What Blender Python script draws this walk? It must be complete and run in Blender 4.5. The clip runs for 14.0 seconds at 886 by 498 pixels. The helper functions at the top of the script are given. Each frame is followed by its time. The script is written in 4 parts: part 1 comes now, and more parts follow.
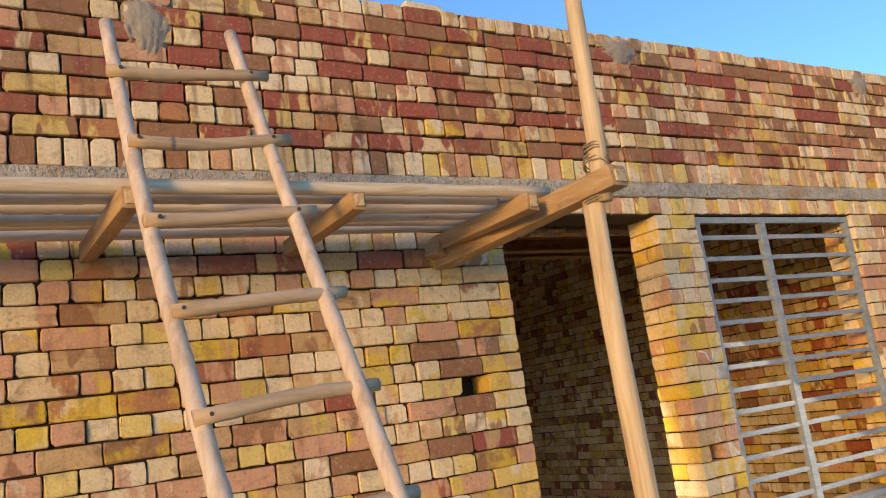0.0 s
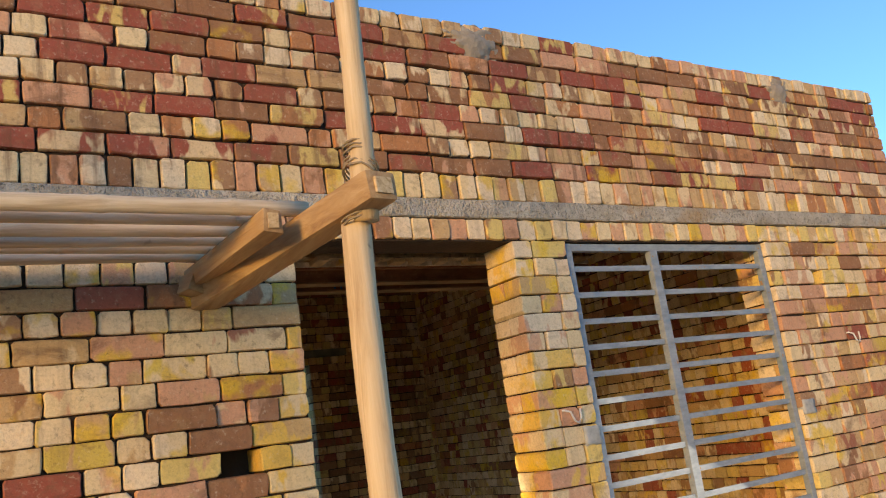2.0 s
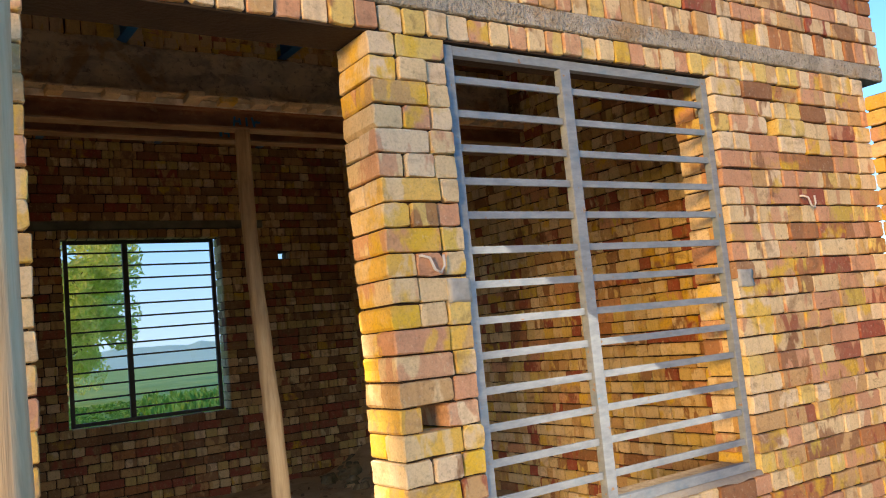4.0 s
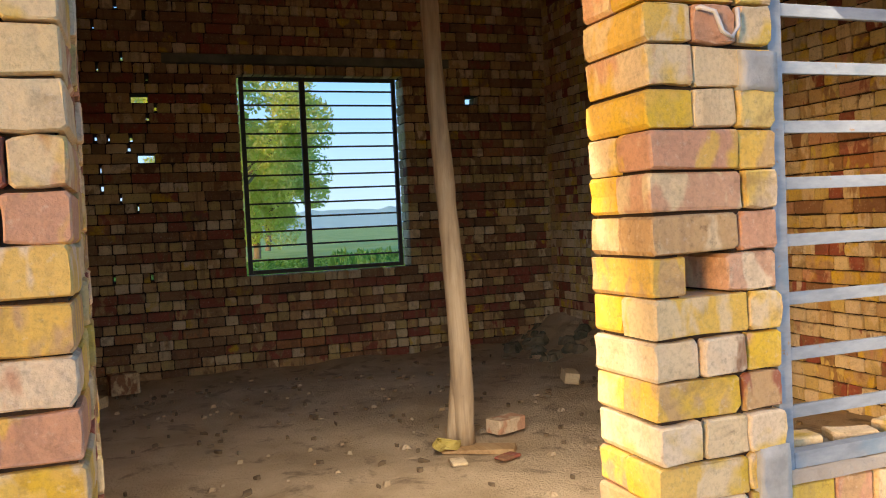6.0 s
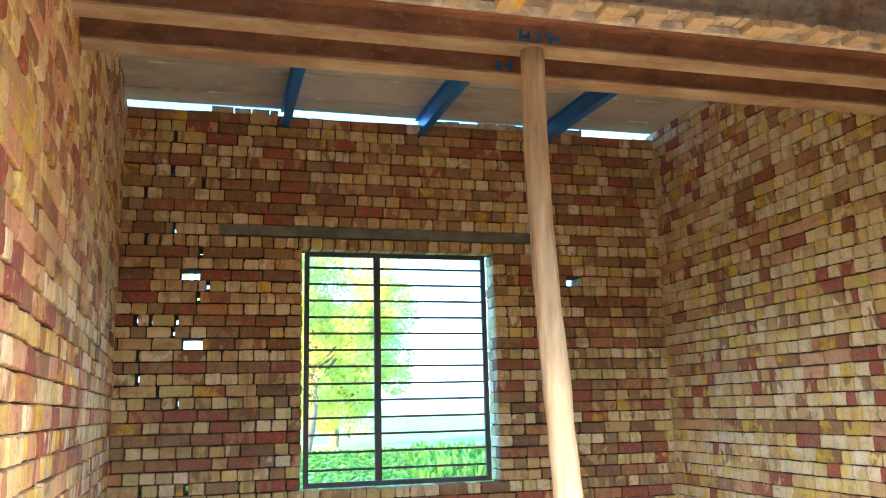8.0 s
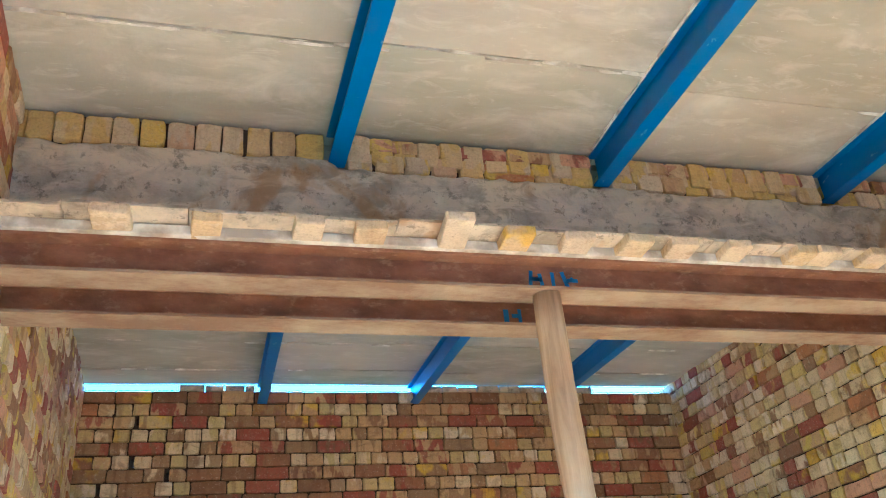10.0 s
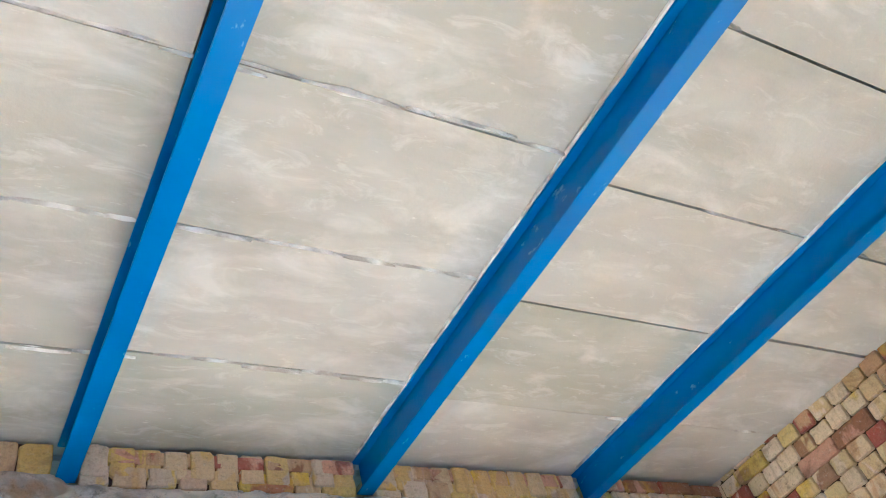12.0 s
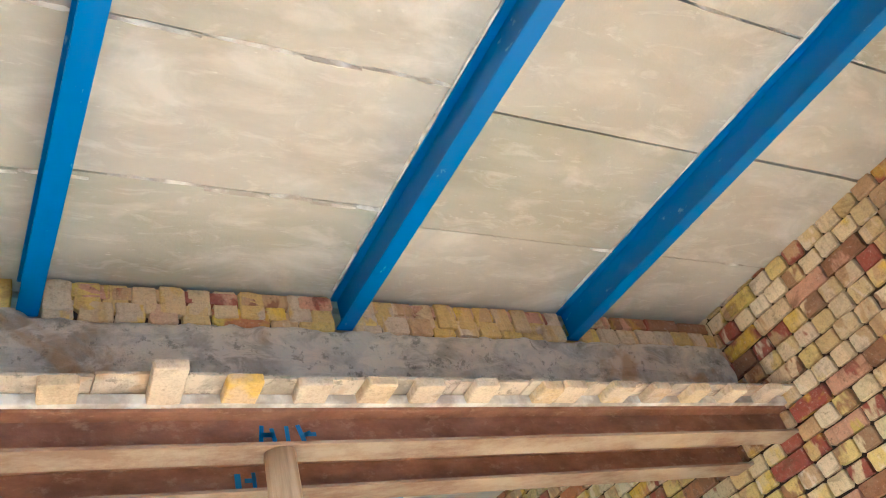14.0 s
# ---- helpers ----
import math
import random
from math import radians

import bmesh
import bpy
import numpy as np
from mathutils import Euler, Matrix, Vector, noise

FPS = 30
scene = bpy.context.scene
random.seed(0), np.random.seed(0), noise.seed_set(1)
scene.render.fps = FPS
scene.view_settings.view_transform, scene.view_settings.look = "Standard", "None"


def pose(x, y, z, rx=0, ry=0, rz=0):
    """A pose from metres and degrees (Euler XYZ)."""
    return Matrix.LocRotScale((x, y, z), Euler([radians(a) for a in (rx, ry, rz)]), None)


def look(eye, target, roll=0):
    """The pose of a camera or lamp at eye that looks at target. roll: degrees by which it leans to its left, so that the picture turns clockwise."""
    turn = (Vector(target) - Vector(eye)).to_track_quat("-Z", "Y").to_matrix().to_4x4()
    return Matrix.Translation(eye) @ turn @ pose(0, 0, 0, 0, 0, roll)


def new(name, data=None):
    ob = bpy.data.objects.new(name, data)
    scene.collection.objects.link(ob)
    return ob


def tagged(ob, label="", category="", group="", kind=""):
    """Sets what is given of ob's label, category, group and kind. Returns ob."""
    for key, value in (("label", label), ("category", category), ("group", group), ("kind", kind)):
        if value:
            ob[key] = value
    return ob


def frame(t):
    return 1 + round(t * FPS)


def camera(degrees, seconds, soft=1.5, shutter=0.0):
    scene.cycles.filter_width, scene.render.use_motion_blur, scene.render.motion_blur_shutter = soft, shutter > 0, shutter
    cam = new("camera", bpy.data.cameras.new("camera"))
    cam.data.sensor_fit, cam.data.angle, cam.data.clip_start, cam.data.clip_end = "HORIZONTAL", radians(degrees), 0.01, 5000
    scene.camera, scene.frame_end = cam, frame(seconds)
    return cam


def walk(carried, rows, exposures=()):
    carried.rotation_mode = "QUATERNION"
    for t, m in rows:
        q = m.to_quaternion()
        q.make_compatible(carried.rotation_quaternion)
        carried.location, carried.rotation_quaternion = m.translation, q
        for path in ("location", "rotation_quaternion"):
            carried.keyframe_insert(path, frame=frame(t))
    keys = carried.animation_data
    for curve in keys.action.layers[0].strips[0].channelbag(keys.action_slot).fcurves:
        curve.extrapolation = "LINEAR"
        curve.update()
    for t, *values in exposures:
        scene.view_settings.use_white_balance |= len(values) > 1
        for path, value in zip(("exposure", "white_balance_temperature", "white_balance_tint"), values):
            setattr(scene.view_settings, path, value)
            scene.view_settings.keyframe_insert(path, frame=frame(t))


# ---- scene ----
cam = camera(56.3, 14.0, soft=1.05)
PATH = [
    (0, (-2.895, -2.777, 1.327), (-1.883, -1.094, 1.709), -7.9),
    (0.5, (-2.656, -2.775, 1.347), (-1.724, -1.043, 1.706), -7.8),
    (1, (-2.39, -2.614, 1.38), (-1.427, -0.917, 1.817), -6.2),
    (1.5, (-2.176, -2.505, 1.409), (-1.114, -0.878, 1.881), -6.8),
    (2, (-1.945, -2.485, 1.406), (-0.892, -0.841, 1.843), -8.0),
    (2.5, (-1.742, -2.439, 1.407), (-0.649, -0.811, 1.799), -8.3),
    (2.7, (-1.646, -2.407, 1.377), (-0.518, -0.8, 1.759), -7.6),
    (4.8, (-1.035, -1.692, 1.131), (-0.032, 0.037, 1.188), -3.2),
    (5, (-1.009, -1.615, 1.112), (-0.069, 0.15, 1.134), -2.9),
    (5.5, (-0.912, -1.403, 1.112), (-0.133, 0.438, 1.069), -3.4),
    (6, (-0.856, -1.189, 1.096), (-0.158, 0.684, 1.024), -2.7),
    (6.5, (-0.79, -0.935, 1.106), (-0.131, 0.954, 1.085), -1.7),
    (7, (-0.677, -0.733, 1.14), (-0.155, 1.197, 1.176), -2.0),
    (7.5, (-0.61, -0.419, 1.182), (-0.092, 1.499, 1.418), -1.5),
    (7.7, (-0.587, -0.305, 1.192), (-0.077, 1.605, 1.497), -1.0),
    (9.8, (-0.46, 0.388, 1.395), (0.078, 2.112, 2.255), -5.2),
    (10, (-0.452, 0.386, 1.406), (0.061, 2.058, 2.376), -5.6),
    (10.5, (-0.426, 0.379, 1.465), (0.107, 1.924, 2.619), -7.4),
    (11, (-0.417, 0.36, 1.521), (0.23, 1.758, 2.798), -10.2),
    (11.5, (-0.392, 0.337, 1.541), (0.372, 1.591, 2.9), -14.0),
    (12, (-0.364, 0.324, 1.541), (0.55, 1.44, 2.927), -18.3),
    (12.5, (-0.347, 0.33, 1.548), (0.69, 1.348, 2.923), -21.3),
    (13, (-0.337, 0.353, 1.533), (0.786, 1.368, 2.841), -21.8),
    (13.5, (-0.315, 0.409, 1.509), (0.783, 1.533, 2.746), -20.7),
    (14, (-0.241, 0.547, 1.458), (0.734, 1.818, 2.655), -18.8),
]
walk(cam, [(t, look(eye, target, roll)) for t, eye, target, roll in PATH],
     [(0.0, 1.6, 7900, 13), (0.7, 1.9, 7900, 13), (1.5, 1.55, 7900, 13), (2.1, 1.6, 7900, 13), (2.7, 1.8, 7900, 13), (4.8, 1.75, 7700, 16), (6.0, 1.9, 7700, 18), (7.0, 2.2, 7700, 18), (7.7, 4.05, 6700, 9), (9.8, 5.35, 4800, 0), (11.0, 5.55, 4300, 0), (12.5, 5.45, 4050, 1), (13.2, 5.44, 4350, 0), (14.0, 5.55, 4550, 0)])

# ---- world and sun ----
SUN_AZ, SUN_EL = radians(33), radians(7.5)      # low hazy sunlight travels towards +x and into the front wall
world = bpy.data.worlds.new("world")
scene.world = world
world.use_nodes = True
wn = world.node_tree
sky = wn.nodes.new("ShaderNodeTexSky")
sky.sky_type = "NISHITA"
sky.sun_disc = False
sky.sun_elevation = SUN_EL
sky.sun_rotation = math.atan2(-math.cos(SUN_AZ), -math.sin(SUN_AZ))
sky.air_density, sky.dust_density, sky.ozone_density = 0.8, 0.0, 4.6
wn.links.new(sky.outputs[0], wn.nodes["Background"].inputs[0])
wn.nodes["Background"].inputs[1].default_value = 0.15
sun = new("sun", bpy.data.lights.new("sun", "SUN"))
sun.data.energy, sun.data.angle, sun.data.color = 1.15, radians(13.0), (1.0, 0.63, 0.20)
way = Vector((math.cos(SUN_AZ) * math.cos(SUN_EL), math.sin(SUN_AZ) * math.cos(SUN_EL), -math.sin(SUN_EL)))
sun.matrix_world = look((-8, -3, 7), Vector((-8, -3, 7)) + way)
# skylight entering by the door and the front window
for name, x, z, w, h, power, aim in (("door_skylight", -0.5, 1.05, 0.8, 2.0, 5.9, 1.1), ("window_skylight", 0.857, 1.345, 1.2, 1.5, 2.9, -1.1)):
    lamp = new(name, bpy.data.lights.new(name, "AREA"))
    lamp.data.shape, lamp.data.size, lamp.data.size_y, lamp.data.energy, lamp.data.color = "RECTANGLE", w, h, power, (1.0, 0.94, 0.82)
    lamp.data.spread = radians(95)
    lamp.matrix_world = look((x, 0.27, z), (x + aim, 1.57, z - 1.55))


# ---- materials ----
class Mat:
    """A small builder of node materials."""
    def __init__(self, name, rough=0.85, metal=0.0, bump=0.3):
        self.m = bpy.data.materials.new(name)
        self.m.use_nodes = True
        self.t = self.m.node_tree
        self.b = self.t.nodes["Principled BSDF"]
        self.b.inputs["Roughness"].default_value = rough
        self.b.inputs["Metallic"].default_value = metal
        self.strength = bump
        self.geo = self.t.nodes.new("ShaderNodeNewGeometry")

    def n(self, kind, **inputs):
        node = self.t.nodes.new(kind)
        for k, v in inputs.items():
            self.put(node.inputs[k.replace("_", " ")], v)
        return node

    def put(self, socket, v):
        if isinstance(v, bpy.types.NodeSocket):
            self.t.links.new(v, socket)
        else:
            socket.default_value = v

    def math(self, op, a, b=0.0, c=0.0):
        node = self.t.nodes.new("ShaderNodeMath")
        node.operation = op
        for s, v in zip(node.inputs, (a, b, c)):
            self.put(s, v)
        return node.outputs[0]

    def scaled(self, sx=1, sy=1, sz=1):
        node = self.t.nodes.new("ShaderNodeMapping")
        self.put(node.inputs["Vector"], self.geo.outputs["Position"])
        node.inputs["Scale"].default_value = (sx, sy, sz)
        return node.outputs[0]

    def noise(self, scale, detail=4.0, rough=0.55, vec=None, w=None, distort=0.0):
        node = self.t.nodes.new("ShaderNodeTexNoise")
        if w is not None:
            node.noise_dimensions = "4D"
            self.put(node.inputs["W"], w)
        self.put(node.inputs["Vector"], vec or self.geo.outputs["Position"])
        node.inputs["Scale"].default_value, node.inputs["Detail"].default_value = scale, detail
        node.inputs["Roughness"].default_value, node.inputs["Distortion"].default_value = rough, distort
        return node.outputs["Fac"]

    def ramp(self, fac, stops, mode="LINEAR"):
        node = self.t.nodes.new("ShaderNodeValToRGB")
        node.color_ramp.interpolation = mode
        e = node.color_ramp.elements
        while len(e) < len(stops):
            e.new(0.5)
        for el, (p, c) in zip(e, stops):
            el.position = p
            el.color = (*c, 1) if len(c) == 3 else c
        self.put(node.inputs[0], fac)
        return node.outputs[0]

    def band(self, fac, lo, hi):
        node = self.t.nodes.new("ShaderNodeMapRange")
        self.put(node.inputs[0], fac)
        node.inputs[1].default_value, node.inputs[2].default_value = lo, hi
        return node.outputs[0]

    def mix(self, fac, a, b, mode="MIX"):
        node = self.t.nodes.new("ShaderNodeMix")
        node.data_type, node.blend_type = "RGBA", mode
        self.put(node.inputs[0], fac)
        for s, v in ((node.inputs[6], a), (node.inputs[7], b)):
            self.put(s, (*v, 1) if isinstance(v, tuple) and len(v) == 3 else v)
        return node.outputs[2]

    def random(self):
        info = self.t.nodes.new("ShaderNodeObjectInfo")
        return self.math("FRACT", self.math("ADD", info.outputs["Random"], self.geo.outputs["Random Per Island"]))

    def done(self, colour, height=None, dist=0.004, rough=None):
        self.put(self.b.inputs["Base Color"], colour)
        if rough is not None:
            self.put(self.b.inputs["Roughness"], rough)
        if height is not None:
            bump = self.n("ShaderNodeBump", Height=height, Strength=self.strength, Distance=dist)
            self.t.links.new(bump.outputs[0], self.b.inputs["Normal"])
        return self.m


def brick_material(name, palette, second, run=0.22, yellow=0.66, dirt=1.0):
    m = Mat(name, 0.92, bump=0.75)
    r = m.random()
    r2 = m.math("FRACT", m.math("MULTIPLY", r, 17.31))
    r3 = m.math("FRACT", m.math("MULTIPLY", r, 53.7))
    step = 1.0 / len(palette)
    base = m.ramp(r, [(i * step, c) for i, c in enumerate(palette)], "CONSTANT")
    other = m.ramp(r2, [(i / len(second), c) for i, c in enumerate(second)], "CONSTANT")
    blot = m.noise(15.0, 3.0, 0.5, vec=m.scaled(1.0, 1.0, 0.45), w=m.math("MULTIPLY", r, 60.0), distort=0.25)
    edge = m.math("MULTIPLY_ADD", r3, 0.18, 0.42)
    fac = m.math("MULTIPLY", m.band(m.math("SUBTRACT", blot, edge), 0.0, 0.05), 0.85)
    col = m.mix(fac, base, other)
    r4 = m.math("FRACT", m.math("MULTIPLY", r, 91.3))
    ochre = m.math("MULTIPLY", m.band(m.noise(10.0, 3.0, 0.5, w=m.math("MULTIPLY", r3, 40.0)), 0.50, 0.60), m.band(r4, yellow, yellow + 0.06))
    col = m.mix(m.math("MULTIPLY", ochre, 0.75), col, (0.76, 0.50, 0.03))
    dust = m.band(m.noise(26.0, 5.0, 0.65), 0.5, 0.72)
    col = m.mix(m.math("MULTIPLY", dust, 0.22), col, (0.50, 0.37, 0.22))
    soot = m.band(m.noise(45.0, 4.0, 0.7), 0.57, 0.72)
    col = m.mix(m.math("MULTIPLY", soot, 0.6 * dirt), col, (0.10, 0.055, 0.03))
    drip = m.band(m.noise(1.0, 4.0, 0.6, vec=m.scaled(24, 24, 2.2)), 0.54, 0.66)
    col = m.mix(m.math("MULTIPLY", drip, run), col, (0.16, 0.075, 0.04))
    smear = m.band(m.noise(7.0, 5.0, 0.65, vec=m.scaled(1.0, 1.0, 1.6), distort=0.8), 0.55, 0.68)
    col = m.mix(m.math("MULTIPLY", smear, 0.6 * dirt), col, (0.17, 0.085, 0.045))
    stain = m.band(m.noise(1.6, 3.0, 0.6), 0.48, 0.72)
    col = m.mix(m.math("MULTIPLY", stain, 0.35 * dirt), col, (0.20, 0.11, 0.06))
    grain = m.band(m.noise(120.0, 4.0, 0.7), 0.46, 0.66)
    col = m.mix(m.math("MULTIPLY", grain, 0.22), col, (0.15, 0.08, 0.045))
    chalk = m.band(m.noise(64.0, 4.0, 0.7), 0.58, 0.70)
    col = m.mix(m.math("MULTIPLY", chalk, 0.3), col, (0.80, 0.68, 0.50))
    h = m.math("ADD", m.noise(38.0, 5.0, 0.6), m.math("MULTIPLY", m.noise(170.0, 3.0, 0.6), 0.18))
    return m.done(col, h, 0.006)


CREAM, BUFF, PINK, RED = (0.76, 0.59, 0.34), (0.58, 0.37, 0.17), (0.64, 0.34, 0.20), (0.33, 0.08, 0.05)
BROWN, OLIVE, ORANGE, PALE, STRAW = (0.31, 0.145, 0.068), (0.64, 0.48, 0.08), (0.47, 0.20, 0.08), (0.80, 0.64, 0.42), (0.74, 0.55, 0.18)
M_STRETCH = brick_material("stretcher_brick", [PINK, BUFF, ORANGE, BROWN, PINK, BUFF, RED, PINK, CREAM, BROWN], [RED, CREAM, PINK, BUFF, OLIVE, BROWN], 0.25, 0.68, 1.0)
M_HEAD = brick_material("header_brick", [CREAM, PALE, PINK, PALE, BUFF, CREAM, PALE, PINK, STRAW, CREAM], [PALE, BUFF, CREAM, PINK, CREAM, BROWN], 0.2, 0.66, 0.75)
M_PARAPET = brick_material("parapet_stretcher_brick", [RED, BROWN, PINK, RED, BROWN, ORANGE, BUFF, RED], [RED, BROWN, PINK, STRAW, CREAM, BROWN], 0.6, 0.92, 0.9)
M_PARAPET_END = brick_material("parapet_header_brick", [PALE, CREAM, BUFF, PINK, CREAM, BROWN, PALE, ORANGE], [PALE, BUFF, CREAM, BROWN, PINK], 0.6, 0.9, 0.75)
# back wall stretchers: brown, mud-smeared brick, with some room shade in the palette
DUSK, DIM_MUD = (0.22, 0.11, 0.055), (0.32, 0.19, 0.09)
M_INNER = brick_material("inner_dimmed_stretcher_brick", [DUSK, BROWN, RED, DIM_MUD, DUSK, BUFF, RED, ORANGE], [DUSK, DIM_MUD, BROWN, RED, BUFF], 0.5, 0.9)
M_INNER_END = brick_material("inner_header_brick", [BUFF, CREAM, (0.60, 0.45, 0.18), BUFF, CREAM, PALE, DIM_MUD, (0.60, 0.45, 0.18)], [DIM_MUD, BUFF, CREAM, (0.60, 0.45, 0.18)], 0.4, 0.85, 0.8)
YELLOW = (0.78, 0.50, 0.10)
M_CORNER = brick_material("corner_brick", [CREAM, YELLOW, PINK, STRAW, BUFF, CREAM, YELLOW, PALE], [YELLOW, CREAM, PINK, BUFF, YELLOW, PALE], 0.12, 0.45, 0.5)
M_PALEBRICK = brick_material("dusty_brick", [(0.66, 0.48, 0.25), (0.66, 0.44, 0.14), (0.60, 0.39, 0.23), (0.68, 0.52, 0.33), (0.70, 0.48, 0.12)], [(0.60, 0.47, 0.32), BUFF, (0.66, 0.48, 0.25), (0.66, 0.44, 0.16)], 0.2, 0.85, 0.6)
M_SIDE = brick_material("side_wall_header_brick", [CREAM, (0.70, 0.52, 0.22), PALE, BUFF, PALE, RED, CREAM, STRAW], [BUFF, CREAM, PALE, (0.66, 0.48, 0.20), BROWN], 0.25, 0.8, 0.75)
M_LEDGE = brick_material("ledge_brick", [(0.72, 0.57, 0.36), (0.76, 0.63, 0.44), (0.70, 0.53, 0.30), (0.68, 0.56, 0.40)], [(0.76, 0.63, 0.44), (0.60, 0.46, 0.28), (0.72, 0.52, 0.24)], 0.1, 0.93, 0.5)
FINISH = {"d": M_SIDE, "i": M_INNER, "j": M_INNER_END, "C": M_CORNER, "p": M_PALEBRICK, "S": M_STRETCH, "H": M_HEAD, "E": M_HEAD, "s": M_PARAPET, "h": M_PARAPET_END, "e": M_HEAD}
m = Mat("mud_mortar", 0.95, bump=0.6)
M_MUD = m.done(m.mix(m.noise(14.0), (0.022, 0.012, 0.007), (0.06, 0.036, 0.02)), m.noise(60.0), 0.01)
m = Mat("rough_concrete", 0.95, bump=0.9)
stone = m.mix(m.band(m.noise(9.0, 5.0, 0.6), 0.35, 0.7), (0.36, 0.32, 0.25), (0.60, 0.54, 0.44))
stone = m.mix(m.math("MULTIPLY", m.band(m.noise(70.0, 4.0, 0.7), 0.54, 0.64), 0.7), stone, (0.16, 0.14, 0.11))
stone = m.mix(m.math("MULTIPLY", m.band(m.noise(2.3, 4.0, 0.6, distort=0.5), 0.56, 0.64), 0.6), stone, (0.44, 0.25, 0.09))
M_CONC = m.done(stone, m.math("ADD", m.noise(26.0, 5.0, 0.7), m.noise(90.0, 3.0)), 0.02)
m = Mat("cement_render", 0.93, bump=0.8)
grey = m.mix(m.band(m.noise(6.0, 6.0, 0.65), 0.40, 0.60), (0.36, 0.30, 0.22), (0.60, 0.51, 0.39))
pale = m.band(m.noise(5.5, 6.0, 0.65, vec=m.scaled(1, 1, 2.0), distort=0.6), 0.45, 0.56)
grey = m.mix(m.math("MULTIPLY", pale, 0.85), grey, (0.72, 0.60, 0.44))
pit = m.band(m.noise(21.0, 6.0, 0.72), 0.56, 0.63)
grey = m.mix(m.math("MULTIPLY", pit, 0.5), grey, (0.09, 0.075, 0.06))
rust = m.band(m.noise(2.7, 4.0, 0.6, distort=0.6), 0.57, 0.64)
M_RENDER = m.done(m.mix(m.math("MULTIPLY", rust, 0.6), grey, (0.42, 0.23, 0.08)), m.noise(24.0, 6.0, 0.7), 0.015)
m = Mat("weathered_lintel", 0.9, bump=0.5)
M_LINTEL = m.done(m.mix(m.band(m.noise(7.0, 5.0, 0.6), 0.35, 0.65), (0.10, 0.11, 0.085), (0.20, 0.20, 0.155)), m.noise(30.0, 5.0), 0.008)
m = Mat("grey_patch", 0.95, bump=0.8)
M_PATCH = m.done(m.mix(m.noise(18.0), (0.24, 0.21, 0.17), (0.38, 0.33, 0.26)), m.noise(40.0, 5.0), 0.01)

m = Mat("stone_slab", 0.8, bump=0.35)
r = m.random()
tone = m.ramp(r, [(0.0, (0.36, 0.345, 0.265)), (0.35, (0.50, 0.45, 0.38)), (0.7, (0.41, 0.385, 0.31)), (1.0, (0.57, 0.53, 0.47))])
streak = m.band(m.noise(1.8, 4.0, 0.55, vec=m.scaled(1.0, 2.6, 1.0), distort=0.4), 0.40, 0.68)
col = m.mix(m.math("MULTIPLY", streak, 0.45), tone, (0.66, 0.61, 0.53))
veil = m.band(m.noise(1.1, 3.0, 0.5), 0.45, 0.7)
col = m.mix(m.math("MULTIPLY", veil, 0.5), col, (0.40, 0.355, 0.27))
scuff = m.band(m.noise(3.4, 5.0, 0.6, vec=m.scaled(1.0, 2.0, 1.0), distort=0.5), 0.52, 0.70)
col = m.mix(m.math("MULTIPLY", scuff, 0.5), col, (0.72, 0.67, 0.60))
wrinkle = m.band(m.noise(6.5, 6.0, 0.68, vec=m.scaled(1.0, 2.4, 1.0), distort=0.9), 0.55, 0.66)
col = m.mix(m.math("MULTIPLY", wrinkle, 0.3), col, (0.74, 0.70, 0.63))
dark = m.band(m.noise(2.4, 5.0, 0.62, vec=m.scaled(0.8, 1.8, 1.0)), 0.54, 0.72)
col = m.mix(m.math("MULTIPLY", dark, 0.3), col, (0.27, 0.23, 0.18))
fleck = m.band(m.noise(17.0, 5.0, 0.7, vec=m.scaled(1.0, 3.0, 1.0)), 0.64, 0.72)
col = m.mix(m.math("MULTIPLY", fleck, 0.5), col, (0.74, 0.69, 0.61))
M_SLAB = m.done(col, m.math("ADD", m.noise(6.0, 4.0, vec=m.scaled(1, 3, 1)), m.math("MULTIPLY", m.noise(60.0), 0.4)), 0.008)
m = Mat("joint_mortar", 0.95, bump=0.6)
M_JOINT = m.done(m.mix(m.band(m.noise(11.0), 0.4, 0.6), (0.46, 0.41, 0.34), (0.80, 0.76, 0.68)), m.noise(70.0), 0.006)

m = Mat("blue_paint", 0.38, bump=0.25)
chip = m.band(m.noise(21.0, 5.0, 0.65, vec=m.scaled(1, 0.5, 1)), 0.66, 0.72)
col = m.mix(m.noise(5.0), (0.001, 0.12, 0.40), (0.002, 0.15, 0.46))
M_BLUE = m.done(m.mix(m.math("MULTIPLY", chip, 0.55), col, (0.35, 0.50, 0.62)), m.noise(50.0), 0.003)
m = Mat("blue_mark", 0.6)
M_MARK = m.done(m.mix(m.noise(60.0), (0.005, 0.16, 0.42), (0.02, 0.22, 0.48)))
m = Mat("rusty_steel", 0.75, 0.0, 0.5)
col = m.mix(m.band(m.noise(7.0, 6.0, 0.65, vec=m.scaled(1, 1, 2.0)), 0.35, 0.65), (0.19, 0.085, 0.045), (0.34, 0.165, 0.09))
flake = m.band(m.noise(30.0, 5.0, 0.7, vec=m.scaled(0.6, 1, 1)), 0.56, 0.66)
M_RUST = m.done(m.mix(m.math("MULTIPLY", flake, 0.5), col, (0.42, 0.27, 0.16)), m.noise(70.0), 0.004)
m = Mat("dusty_flange", 0.8, 0.0, 0.5)
M_FLANGE = m.done(m.mix(m.band(m.noise(6.0, 6.0, 0.7, vec=m.scaled(0.5, 1, 3.0)), 0.40, 0.62), (0.40, 0.30, 0.20), (0.25, 0.145, 0.085)), m.noise(60.0), 0.004)
m = Mat("grey_primer_steel", 0.65, 0.0, 0.3)
